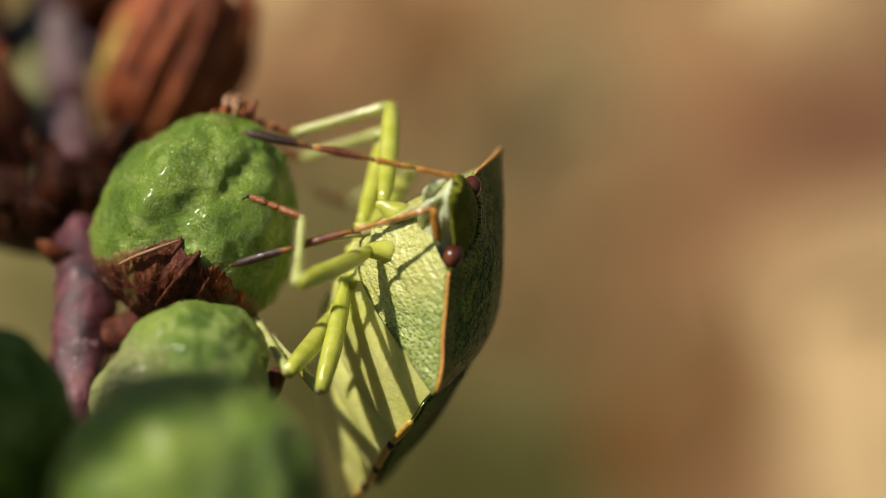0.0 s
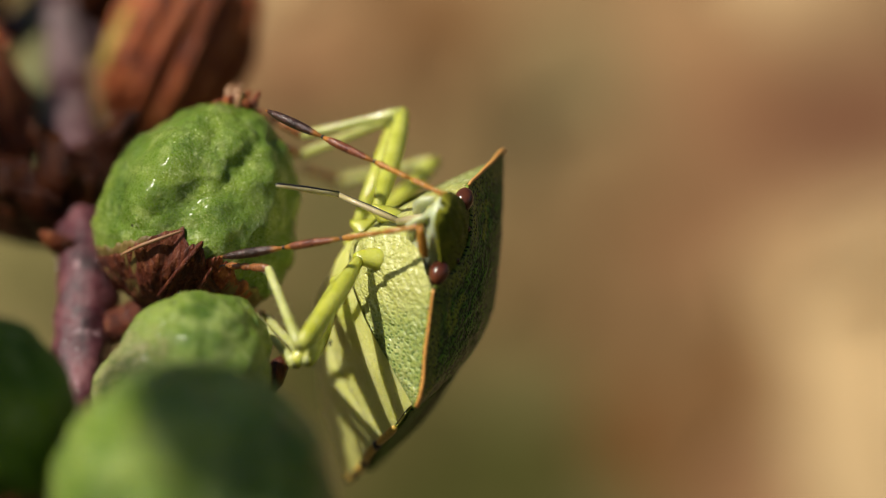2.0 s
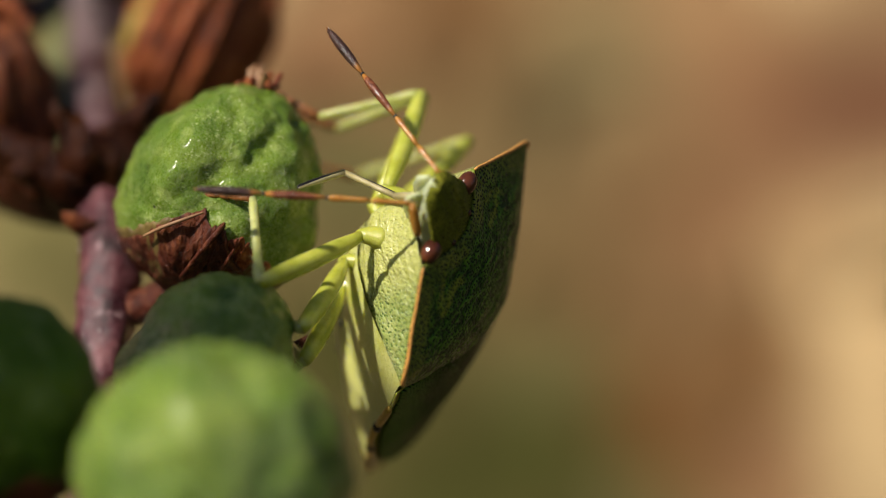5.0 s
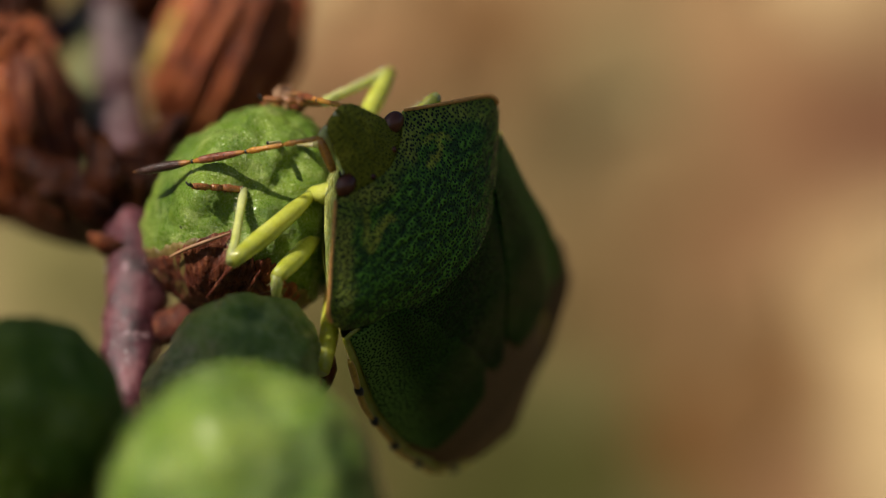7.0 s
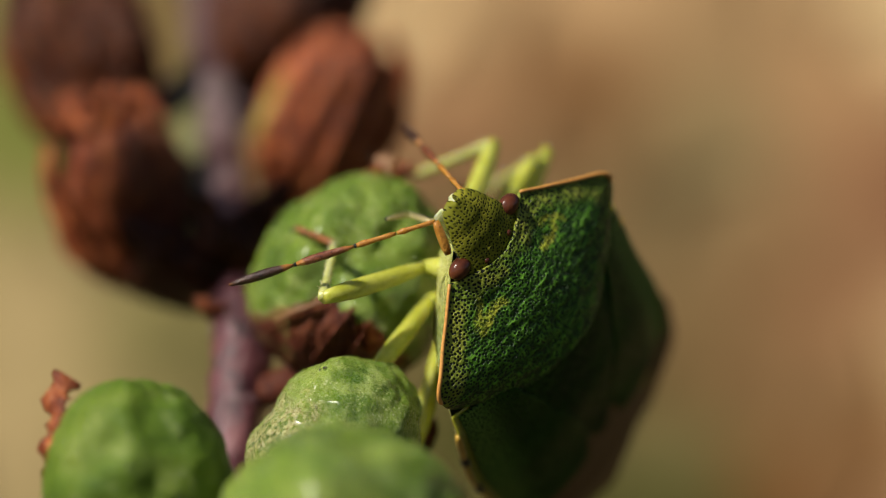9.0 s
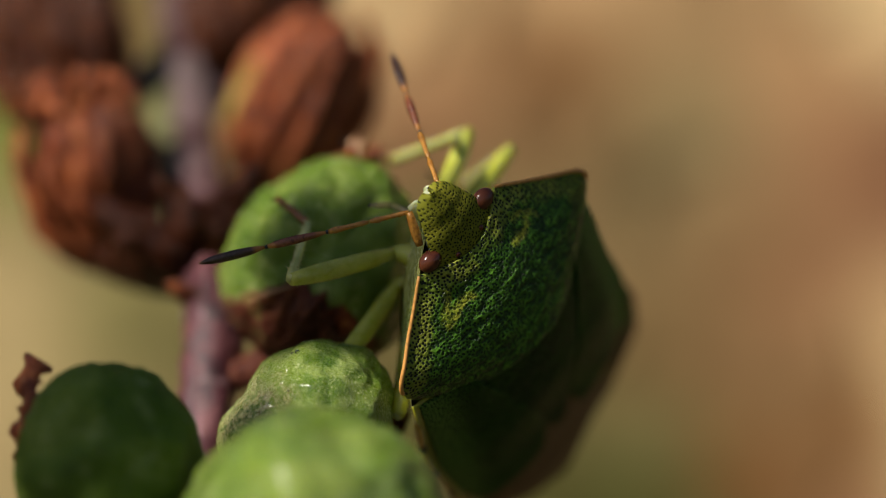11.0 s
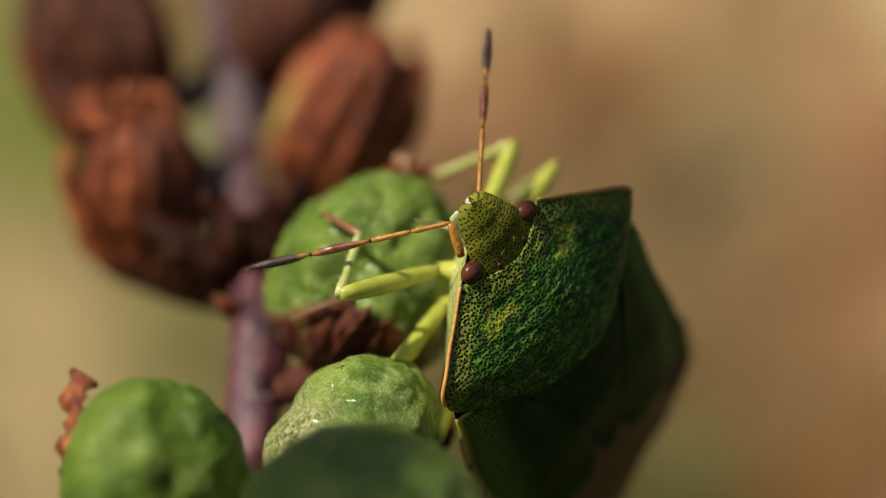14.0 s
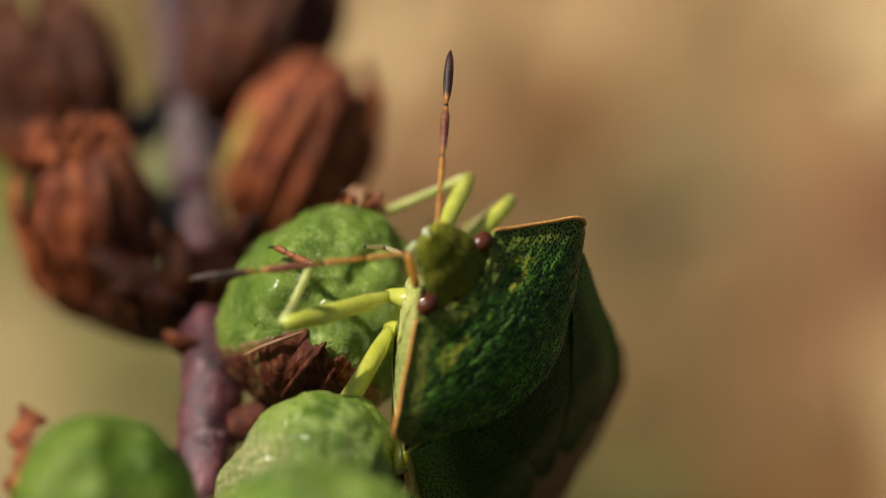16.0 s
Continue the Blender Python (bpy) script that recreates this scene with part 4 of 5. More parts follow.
def face_fn(u, v):
    w = 2 * math.pi * u
    y = 1.6 + 2.3 * v
    r = curve(HEAD_W, y) * 0.90
    zt = head_top(0, y) - 0.22
    zb = curve([(1.6, -1.45), (2.5, -1.35), (3.2, -1.1), (3.9, -0.85)], y)
    return r * math.cos(w) * (0.75 + 0.25 * math.sin(w)), y, (zt + zb) / 2 + (zt - zb) / 2 * math.sin(w)


v, f = sheet(face_fn, 32, 18, wrap=True)
f.append(tuple(18 * 32 + i for i in range(32)))
mesh_ob("face", v, f, FACE, bug, "pale bluish-green underside of the head")
for side in (-1, 1):
    v, f = ball((side * 1.19, 2.52, -0.22), (0.38, 0.29, 0.27), 28, 18)
    mesh_ob("eye", v, f, EYE, bug, "glossy dark red compound eye")
    v, f = ball((side * 0.52, 2.22, 0.14), (0.10, 0.10, 0.07), 12, 8)
    mesh_ob("ocellus", v, f, EYE, bug, "small reddish simple eye")
    # cheek flange beside the beak
    v, f = tube([(side * 0.30, 2.3, -1.3), (side * 0.34, 2.9, -1.32), (side * 0.34, 3.4, -1.15), (side * 0.28, 3.75, -0.95)], [0.14, 0.2, 0.2, 0.08], 10, 0.6)
    mesh_ob("cheek", v, f, FACE, bug)

HINGE = {"L": Vector((-0.59, 3.59, -1.05)), "R": Vector((0.42, 3.88, -0.67))}
for side, key in ((-1, "L"), (1, "R")):
    a, b = Vector((side * 0.98, 2.72, -0.72)), HINGE[key]
    v, f = tube([a.lerp(b, t / 6) for t in range(7)], [0.10, 0.13, 0.14, 0.14, 0.135, 0.12, 0.09], 12)
    mesh_ob("feeler_base", v, f, AMBER, bug, "amber first joint of the feeler")


def limb(name, length, radii, mat, parent, label="", hairs=0, hair=0.12, seed=1, bow=0.0, sides=16):
    """A limb along local z, from 0 to its length."""
    n = len(radii) - 1
    pts = [(bow * math.sin(math.pi * i / n), 0, length * i / n) for i in range(n + 1)]
    v, f = tube(pts, radii, sides)
    if hairs:
        v, f = merged((v, f), bristles(pts, radii, hairs, hair, seed))
    return mesh_ob(name, v, f, mat, parent, label)


def shifted(ob, z):
    ob.location = (0, 0, z * MM)
    return ob


FEELER = {}
for key in "LR":
    ant = limb("feeler", 1.12, [0.05, 0.072, 0.064, 0.064, 0.07, 0.088, 0.05], AMBER, bug, "five-jointed feeler, amber turning black", 24, 0.06, 5)
    shifted(limb("feeler_joint", 1.18, [0.045, 0.074, 0.07, 0.072, 0.08, 0.096, 0.05], AMBER, ant, "", 24, 0.06, 6), 1.14)
    shifted(limb("feeler_joint", 1.68, [0.04, 0.085, 0.105, 0.12, 0.122, 0.11, 0.05], RUSSET, ant, "russet joint", 30, 0.06, 7), 2.36)
    shifted(limb("feeler_joint", 1.88, [0.04, 0.10, 0.13, 0.138, 0.13, 0.105, 0.03], DUSK, ant, "blackish end joint", 30, 0.06, 8), 4.10)
    for z in (2.32, 4.06):
        v, f = ball((0, 0, z), (0.07, 0.07, 0.06), 10, 6)
        mesh_ob("feeler_ring", v, f, BLACK, ant, "black joint ring")
    FEELER[key] = ant

LEGS = {}
SIZE = {"F": (3.8, 3.0, 1.7), "M": (3.7, 3.3, 1.7), "H": (4.2, 4.2, 1.8)}
HIP = {"F": Vector((0.8, 1.25, -2.5)), "M": Vector((0.95, -0.25, -3.0)), "H": Vector((1.05, -1.6, -3.1))}


def leg(key):
    side = -1 if key[0] == "L" else 1
    lf, lt, ls = SIZE[key[1]]
    hip = Vector((HIP[key[1]].x * side, HIP[key[1]].y, HIP[key[1]].z))
    inward = Vector((-side * 0.2, -0.1, 0.75))
    v, f = tube([hip + inward, hip + inward * 0.6, hip + inward * 0.25, hip, hip - inward * 0.2, hip - inward * 0.28], [0.40, 0.34, 0.26, 0.19, 0.12, 0.03], 20)
    v = [p + Vector((noise.noise(p * 3), noise.noise(p * 3 + Vector((4, 0, 0))), 0)) * 0.06 for p in v]
    mesh_ob("hip", v, f, LEG, bug, "pale rounded hip joint")
    femur = limb("thigh", lf, [0.15, 0.20, 0.25, 0.26, 0.27, 0.28, 0.27, 0.24, 0.18], LEG, bug, "translucent yellow-green thigh", 40, 0.10, 11, 0.05)
    shin = limb("shin", lt, [0.15, 0.17, 0.13, 0.125, 0.125, 0.125, 0.13, 0.135, 0.11], TIBIA, bug, "olive-green bristly shin", 110, 0.16, 12)
    foot = limb("foot", ls * 0.42, [0.10, 0.12, 0.11, 0.12, 0.09], TARSUS, bug, "amber three-jointed foot", 20, 0.10, 13)
    shifted(limb("foot_joint", ls * 0.2, [0.08, 0.10, 0.105, 0.085], TARSUS, foot, "", 10, 0.1, 15), ls * 0.42)
    shifted(limb("foot_joint", ls * 0.34, [0.06, 0.09, 0.10, 0.10, 0.07], TARSUS, foot, "", 12, 0.1, 14), ls * 0.63)
    for s in (-1, 1):
        pts = [(0, 0, ls * 0.96), (s * 0.07, 0.02, ls * 0.96 + 0.09), (s * 0.12, 0.07, ls * 0.96 + 0.15), (s * 0.12, 0.13, ls * 0.96 + 0.16)]
        v, f = tube(pts, [0.045, 0.04, 0.03, 0.008], 8)
        mesh_ob("claw", v, f, BLACK, foot, "tiny dark claw")
    LEGS[key] = (hip, femur, shin, foot, lf, lt, ls)


for key in ("LF", "RF", "LM", "RM", "LH", "RH"):
    leg(key)

BEAK_BASE = Vector((0, 3.0, -1.1))
BEAK_LEN = (1.2, 1.9, 2.0)
beak = [limb("beak_base", 1.2, [0.13, 0.13, 0.12, 0.10], GLASSY, bug, "pale first joint of the beak"),
        limb("beak_middle", 1.9, [0.085, 0.085, 0.08, 0.075], GLASSY, bug, "pale glassy beak sheath"),
        limb("beak_tip", 2.0, [0.075, 0.075, 0.07, 0.055, 0.04], GLASSY, bug, "beak tip with a dark stylet")]
for ob, n in ((beak[0], 1.2), (beak[1], 1.9), (beak[2], 2.0)):
    v, f = tube([(0.0, 0.06, 0), (0.0, 0.065, n * 0.5), (0, 0.035, n * 0.98), (0, 0.01, n * 1.02)], [0.06, 0.06, 0.055, 0.01], 8)
    mesh_ob("stylet", v, f, BLACK, ob, "black needle-like stylet")


# ---- unseen leaves, added between the sun and the plant to cast moving shade ----
ACROSS = Vector((SUN.y, -SUN.x, 0)).normalized() * -1
RISE = SUN.cross(ACROSS).normalized()
if RISE.z < 0:
    RISE = -RISE
LEAF_UP = 150.0


def shading_leaf(wide, tall, lean, label):
    """A small leaf square to the sun, out of view and added for its shade, on a long thin stalk that comes up from the
    ground.
    """
    thing = tagged(new("leaf"), label, "leaf")

    def fn(u, v):
        s, w = (u - 0.5) * 2, math.sin(math.pi * min(1, v * 0.97 + 0.015)) ** 0.8
        edge = 1 + 0.06 * math.sin(v * 31) + 0.08 * noise.noise((v * 4, lean, 2))
        p = ACROSS * (s * wide * w * edge + lean * (v - 0.5) * tall) + RISE * ((v - 0.5) * 2 * tall)
        return p + SUN * (0.5 * abs(s) + 0.25 * noise.noise((s * 2, v * 3, lean)))

    v, f = sheet(fn, 20, 30, thick=0.18)
    mesh_ob("leaf_blade", v, f, LEAF_GREEN, thing)
    root = Vector((-75, -75, -375 - LEAF_UP * SUN.z))
    foot = -RISE * tall
    line = [foot.lerp(root, k / 14) + Vector((-14, -10, 0)) * math.sin(math.pi * k / 14) for k in range(15)]
    v, f = tube(line, [0.25 + 0.05 * k for k in range(15)], 8)
    mesh_ob("leaf_stalk", v, f, LEAF_GREEN, thing)
    return thing


leaf_low = shading_leaf(3.0, 3.6, 0.3, "unseen leaf on a tall stalk, added to shade the plant")
leaf_side = shading_leaf(2.9, 3.8, 0.1, "unseen leaf on a tall stalk, added to shade the side capsule")
leaf_high = shading_leaf(2.6, 4.4, -0.1, "unseen leaf on a tall stalk, added to shade the bug")


# ---- what moves ----
def between(rows, t):
    """Cubic value through rows of (seconds, numbers...)."""
    if t <= rows[0][0]:
        return np.array(rows[0][1:])
    if t >= rows[-1][0]:
        return np.array(rows[-1][1:])
    i = max(k for k in range(len(rows) - 1) if rows[k][0] <= t)
    a, b = rows[i], rows[i + 1]
    p, q = np.array(a[1:]), np.array(b[1:])
    h = b[0] - a[0]
    before, after = rows[max(i - 1, 0)], rows[min(i + 2, len(rows) - 1)]
    m0 = (q - np.array(before[1:])) / (b[0] - before[0]) * h
    m1 = (np.array(after[1:]) - p) / (after[0] - a[0]) * h
    s = (t - a[0]) / h
    flat = 0.7
    return p * (2 * s ** 3 - 3 * s * s + 1) + m0 * flat * (s ** 3 - 2 * s * s + s) + q * (3 * s * s - 2 * s ** 3) + m1 * flat * (s ** 3 - s * s)


def aim(base, tip, hint):
    """Pose at base, local z to the tip, local x turned to the hint."""
    z = (tip - base).normalized()
    y = z.cross(hint)
    y = y.normalized() if y.length > 1e-6 else z.orthogonal().normalized()
    x = y.cross(z)
    m = Matrix((x, y, z)).transposed().to_4x4()
    m.translation = base * MM
    return m


def bent(hip, ankle, hint, a, b):
    """The knee between hip and ankle for limb lengths a and b, and the ankle that can be reached."""
    d = ankle - hip
    n = min(max(d.length, abs(a - b) + 0.05), a + b - 0.02)
    u = d.normalized()
    k = (a * a - b * b + n * n) / (2 * n)
    h = math.sqrt(max(0.0, a * a - k * k))
    w = hint - hip
    w = w - u * w.dot(u)
    w = w.normalized() if w.length > 1e-6 else u.orthogonal().normalized()
    return hip + u * k + w * h, hip + u * n


STEPS = [i / 10 for i in range(161)]


def body_rows(rows):
    """Rows of seconds, place in mm and quaternion, sampled every tenth of a second."""
    out = []
    for t in STEPS:
        r = between(rows, t)
        out.append((t, Matrix.LocRotScale(Vector(r[:3]) * MM, Quaternion(r[3:]).normalized(), None)))
    return out


def walk_leg(key, body, rows):
    """rows: seconds, then knee, ankle and toe in mm of the place."""
    hip, femur, shin, foot, lf, lt, ls = LEGS[key]
    out = ([], [], [])
    for t, m in body:
        inv = m.inverted()
        r = between(rows, t)
        knee, ankle, toe = (inv @ (Vector(r[i:i + 3]) * MM) / MM for i in (0, 3, 6))
        knee, ankle = bent(hip, ankle, knee, lf, lt)
        side = Vector((0, 0, 1))
        out[0].append((t, aim(hip, knee, side)))
        out[1].append((t, aim(knee, ankle, side)))
        out[2].append((t, aim(ankle, toe, side)))
    for ob, w in zip((femur, shin, foot), out):
        walk(ob, w)


def walk_feeler(key, rows):
    """rows: seconds and the feeler's direction in the bug's space."""
    out = []
    for t in STEPS:
        d = Vector(between(rows, t)).normalized()
        out.append((t, aim(HINGE[key], HINGE[key] + d, Vector((0, 0, 1)))))
    walk(FEELER[key], out)


def walk_beak(rows):
    """rows: seconds and the direction of each of the three joints in the bug's space."""
    out = ([], [], [])
    for t in STEPS:
        r = between(rows, t)
        p = BEAK_BASE
        for i in range(3):
            q = p + Vector(r[3 * i:3 * i + 3]).normalized() * BEAK_LEN[i]
            out[i].append((t, aim(p, q, Vector((0, 1, 0.3)))))
            p = q
    for ob, w in zip(beak, out):
        walk(ob, w)


def walk_leaf(ob, rows):
    """rows: seconds and the place of the leaf's shade across and up the light, in mm."""
    walk(ob, [(t, Matrix.Translation((ACROSS * r[0] + RISE * r[1] + SUN * LEAF_UP) * MM)) for t in STEPS for r in (between(rows, t),)])


def motions():
    # seconds, place in mm, quaternion
    body = body_rows([
        (0, 2.18, -1.20, 0.28, 0.1988, 0.7545, 0.2306, 0.5814),
        (0.5, 2.21, -1.18, -0.02, 0.1638, 0.7678, 0.2005, 0.5861),
        (1, 1.93, -1.19, -0.33, 0.1620, 0.7778, 0.1630, 0.5850),
        (1.5, 2.00, -1.22, -0.24, 0.1576, 0.7794, 0.1734, 0.5811),
        (2, 1.89, -1.23, -0.14, 0.1687, 0.7848, 0.1753, 0.5700),
        (2.5, 1.59, -1.25, -0.65, 0.1674, 0.8034, 0.1460, 0.5524),
        (3, 1.47, -1.23, -0.79, 0.1955, 0.8116, 0.1471, 0.5305),
        (3.5, 1.58, -1.22, -0.67, 0.2012, 0.8101, 0.1601, 0.5270),
        (4, 1.25, -1.25, -0.17, 0.2320, 0.8038, 0.1333, 0.5313),
        (4.5, 1.66, -1.21, -0.51, 0.2083, 0.8107, 0.1485, 0.5266),
        (4.7, 1.65, -1.21, -0.49, 0.2075, 0.8109, 0.1491, 0.5264),
        (6.8, -0.04, -1.76, 1.51, 0.3890, 0.7837, 0.0251, 0.4835),
        (7, -0.51, -1.93, 1.69, 0.4346, 0.7633, 0.0052, 0.4780),
        (7.2, -0.47, -2.06, 1.72, 0.4304, 0.7641, 0.0025, 0.4806),
        (7.5, -0.42, -2.16, 1.70, 0.4194, 0.7680, 0.0211, 0.4836),
        (7.8, -0.37, -2.91, 1.65, 0.4007, 0.7896, -0.0182, 0.4644),
        (8, -0.48, -3.37, 1.48, 0.4004, 0.7814, -0.0230, 0.4781),
        (8.2, -0.26, -3.35, 1.46, 0.3991, 0.7837, -0.0100, 0.4759),
        (10.3, -0.07, -3.45, 1.03, 0.3771, 0.8072, -0.0050, 0.4541),
        (10.5, -0.08, -3.43, 1.02, 0.3983, 0.7991, -0.0010, 0.4503),
        (11, -0.28, -3.45, 1.03, 0.3702, 0.8159, -0.0005, 0.4440),
        (11.5, -0.25, -3.46, 1.06, 0.3840, 0.8095, -0.0008, 0.4441),
        (12, -0.30, -3.47, 1.13, 0.3903, 0.8089, 0.0025, 0.4396),
        (12.5, -0.31, -3.47, 1.07, 0.3895, 0.8094, 0.0029, 0.4395),
        (13, -0.31, -3.49, 1.10, 0.3867, 0.8106, 0.0013, 0.4397),
        (13.5, -0.33, -3.50, 1.05, 0.3965, 0.8058, -0.0005, 0.4398),
        (14, -0.32, -3.51, 1.03, 0.4042, 0.8027, -0.0010, 0.4385),
        (14.5, -0.34, -3.53, 1.06, 0.3910, 0.8111, 0.0004, 0.4350),
        (15, -0.40, -3.52, 1.11, 0.3709, 0.8195, 0.0143, 0.4367),
        (15.5, -0.47, -3.52, 1.16, 0.3671, 0.8205, 0.0195, 0.4378),
        (16, -0.47, -3.54, 1.15, 0.3697, 0.8187, 0.0215, 0.4389),
    ])
    walk(bug, body)
    walk_leg("LF", body, [
        (0, -2.26, -5.7, 0.04, -2.14, -3.33, 1.87, -3.63, -2.77, 2.47),
        (0.5, -1.57, -5.3, -1.78, -2.08, -3.73, 0.73, -3.49, -3.23, 1.54),
        (1, -2.19, -5.16, -2.02, -3.08, -3.27, 0.13, -4.35, -2.17, 0.37),
        (1.5, -2.16, -5.03, -2.07, -3.12, -3.26, 0.16, -4.45, -2.22, 0.28),
        (2, -2.26, -4.94, -1.94, -3.15, -3.05, 0.21, -4.35, -1.85, 0.29),
        (2.5, -3.15, -5.1, -1.57, -4.28, -3.29, 0.54, -5.38, -2.03, 0.86),
        (3, -3.73, -4.77, -1.13, -4.31, -2.31, 0.5, -5.45, -1.08, 0.77),
        (3.5, -3.61, -4.6, -1.25, -4.45, -2.24, 0.41, -5.59, -1.04, 0.81),
        (4, -3.67, -4.75, -0.88, -4.23, -2.6, 1.14, -5.44, -1.41, 1.18),
        (4.5, -3.69, -4.48, -0.91, -4, -2.66, 1.45, -5.26, -1.52, 1.54),
        (6.8, -5.49, -3.62, 0.61, -5.27, -1.6, 2.4, -6.61, -2.5, 2.6),
        (7, -5.83, -3.65, 0.65, -5.2, -1.65, 2.47, -6.62, -2.5, 2.54),
        (7.5, -5.77, -4.01, 0.71, -5.23, -1.95, 2.58, -6.65, -2.66, 2.59),
        (8, -5.86, -5.24, 0.72, -5.34, -2.95, 2.59, -6.59, -1.79, 2.69),
        (8.2, -5.74, -5.37, 1.16, -5.62, -2.77, 2.64, -6.82, -1.61, 2.95),
        (10.3, -5.77, -5.33, 1.19, -5.31, -2.9, 2.9, -6.35, -1.77, 3.62),
        (11, -5.85, -5.49, 1.25, -5.47, -2.98, 2.86, -6.43, -1.79, 3.61),
        (12.5, -5.82, -5.47, 1.24, -5.28, -3.05, 2.93, -6.36, -1.91, 3.57),
        (16, -6.02, -5.63, 1.4, -5.35, -3.23, 3.07, -6.42, -2.02, 3.6),
    ])
    walk_leg("RF", body, [
        (0, 0.31, 0.82, 5.09, -2.53, 1.39, 4.31, -4.11, 1.33, 4.92),
        (0.5, 0.46, 0.59, 4.82, -2.4, 1.24, 4.15, -3.99, 0.97, 4.67),
        (1, 0.64, 0.48, 4.49, -2.21, 1.26, 3.98, -3.71, 1.2, 4.78),
        (1.5, 0.62, 0.5, 4.58, -2.26, 1.09, 3.97, -3.74, 1.02, 4.82),
        (2, 0.59, 0.67, 4.64, -2.28, 1.26, 3.98, -3.78, 1.2, 4.77),
        (2.5, 0.56, 0.66, 4.15, -2.14, 1.91, 3.78, -3.61, 1.85, 4.64),
        (3, 0.55, 0.84, 4.09, -2.34, 1.62, 3.88, -3.69, 1.04, 4.73),
        (3.5, 0.66, 0.93, 4.21, -2.23, 1.62, 3.79, -3.71, 1.56, 4.64),
        (4, 0.6, 1.11, 4.45, -2.26, 1.77, 3.83, -3.68, 1.7, 4.75),
        (4.5, 0.66, 0.91, 4.45, -2.23, 1.44, 3.82, -3.68, 1.37, 4.71),
        (6.8, -1.2, 2.04, 5.83, -3.38, 0.28, 4.76, -4.84, 1.11, 5.03),
        (7, -1.18, 1.98, 5.88, -3.07, -0.14, 4.92, -4.76, -0.2, 5.03),
        (7.5, -1.25, 1.7, 5.92, -3.6, 0.21, 4.79, -4.98, 1.14, 5.1),
        (8, -1.12, 0.25, 5.9, -3.46, 1.88, 4.98, -4.74, 0.81, 5.3),
        (8.2, -1.09, 0.4, 5.82, -3.29, 2.23, 4.92, -4.57, 1.18, 5.3),
        (10.3, -0.99, 0.25, 5.56, -3.38, 1.87, 4.75, -4.66, 0.87, 5.25),
        (11, -0.96, 0.19, 5.57, -3.27, 1.93, 4.76, -4.55, 0.91, 5.22),
        (16, -1.01, 0.12, 5.62, -3.37, 1.74, 4.71, -4.64, 0.73, 5.24),
    ])
    walk_leg("LM", body, [
        (0, -1.64, -3.47, -2.9, -3.2, -1.02, -1.34, -3.55, 0.58, -0.87),
        (0.5, -1.7, -3.35, -3.2, -3.07, -1.01, -1.31, -3.66, 0.53, -0.89),
        (1, -2.02, -3.57, -3.2, -3.2, -1.04, -1.44, -3.79, 0.52, -1.14),
        (1.5, -2.04, -3.34, -3.29, -3.34, -0.95, -1.42, -3.93, 0.64, -1.28),
        (2, -2.4, -3.97, -2.42, -3.58, -1.17, -1.13, -4.1, 0.38, -0.66),
        (3, -2.79, -3.97, -2.42, -3.95, -1.04, -1.44, -4.63, 0.45, -0.98),
        (3.5, -2.9, -3.84, -2.39, -4.01, -0.86, -1.49, -4.69, 0.6, -0.94),
        (4, -2.93, -3.48, -2.38, -4.13, -0.55, -1.43, -4.71, -2.1, -1.02),
        (4.5, -2.85, -3.66, -2.33, -4.1, -0.75, -1.38, -4.78, 0.75, -0.99),
        (6.8, -4.75, -4.0, -1.3, -4.4, -0.9, -2.0, -4.9, 0.6, -1.7),
        (7.5, -4.75, -4.1, -1.3, -4.4, -0.9, -2.0, -4.9, 0.6, -1.7),
        (8.2, -4.75, -4.6, -1.3, -4.4, -1.0, -1.9, -4.9, 0.5, -1.6),
        (16, -4.75, -4.6, -1.3, -4.4, -1.0, -1.9, -4.9, 0.5, -1.6),
    ])
    walk_leg("LH", body, [
        (0, -2.51, -4.03, -2.39, -3.53, -0.25, -0.87, -3.89, 1.5, -0.64),
        (2, -2.04, -4, -2.34, -3.29, -0.17, -1.14, -3.81, 1.54, -0.99),
        (4.5, -2.63, -3.4, -2.83, -3.65, 0.58, -1.95, -4.18, 2.28, -1.65),
        (7, -2.99, -2.3, -2.6, -3.91, 1.63, -1.41, -4.18, -0.12, -1.08),
        (11, -2.91, -3.82, -2.53, -3.88, 0.1, -1.38, -4.25, 1.84, -1.06),
    ])
    walk_leg("RM", body, [
        (0, 0.17, 1.98, 4.4, -2.33, 4.02, 3.68, -3.28, 2.64, 3.97),
        (1, 0.59, 0.7, 4.45, -2.38, 1.68, 3.4, -3.37, 2.98, 3.87),
        (2, 0.45, 1.23, 4.54, -2.35, 2.61, 3.45, -3.32, 1.26, 3.82),
        (3, 0.8, 1.56, 3.75, -1.8, 3.57, 3.4, -3.08, 2.55, 3.86),
        (3.5, 0.55, 1.57, 4.06, -1.94, 3.72, 3.73, -3.14, 2.56, 4.06),
        (4.5, 0.53, 1.63, 4.27, -2.1, 3.51, 3.63, -3.38, 2.46, 4.01),
        (7, 0.14, -1.2, 5.05, -1.17, 1.71, 4.21, -2, 3.15, 4.58),
        (7.5, 0.1, -1.51, 5.13, -1.3, 1.35, 4.27, -2.12, 2.8, 4.63),
        (8, 0.03, 0.59, 5.39, -1.42, 3.42, 4.53, -2.23, 1.93, 4.65),
        (10.3, 0.34, 0.6, 5.11, -1.18, 3.39, 4.21, -1.99, 1.9, 4.33),
        (11, 0.26, 0.63, 5.08, -1.23, 3.4, 4.06, -2.04, 1.93, 4.35),
    ])
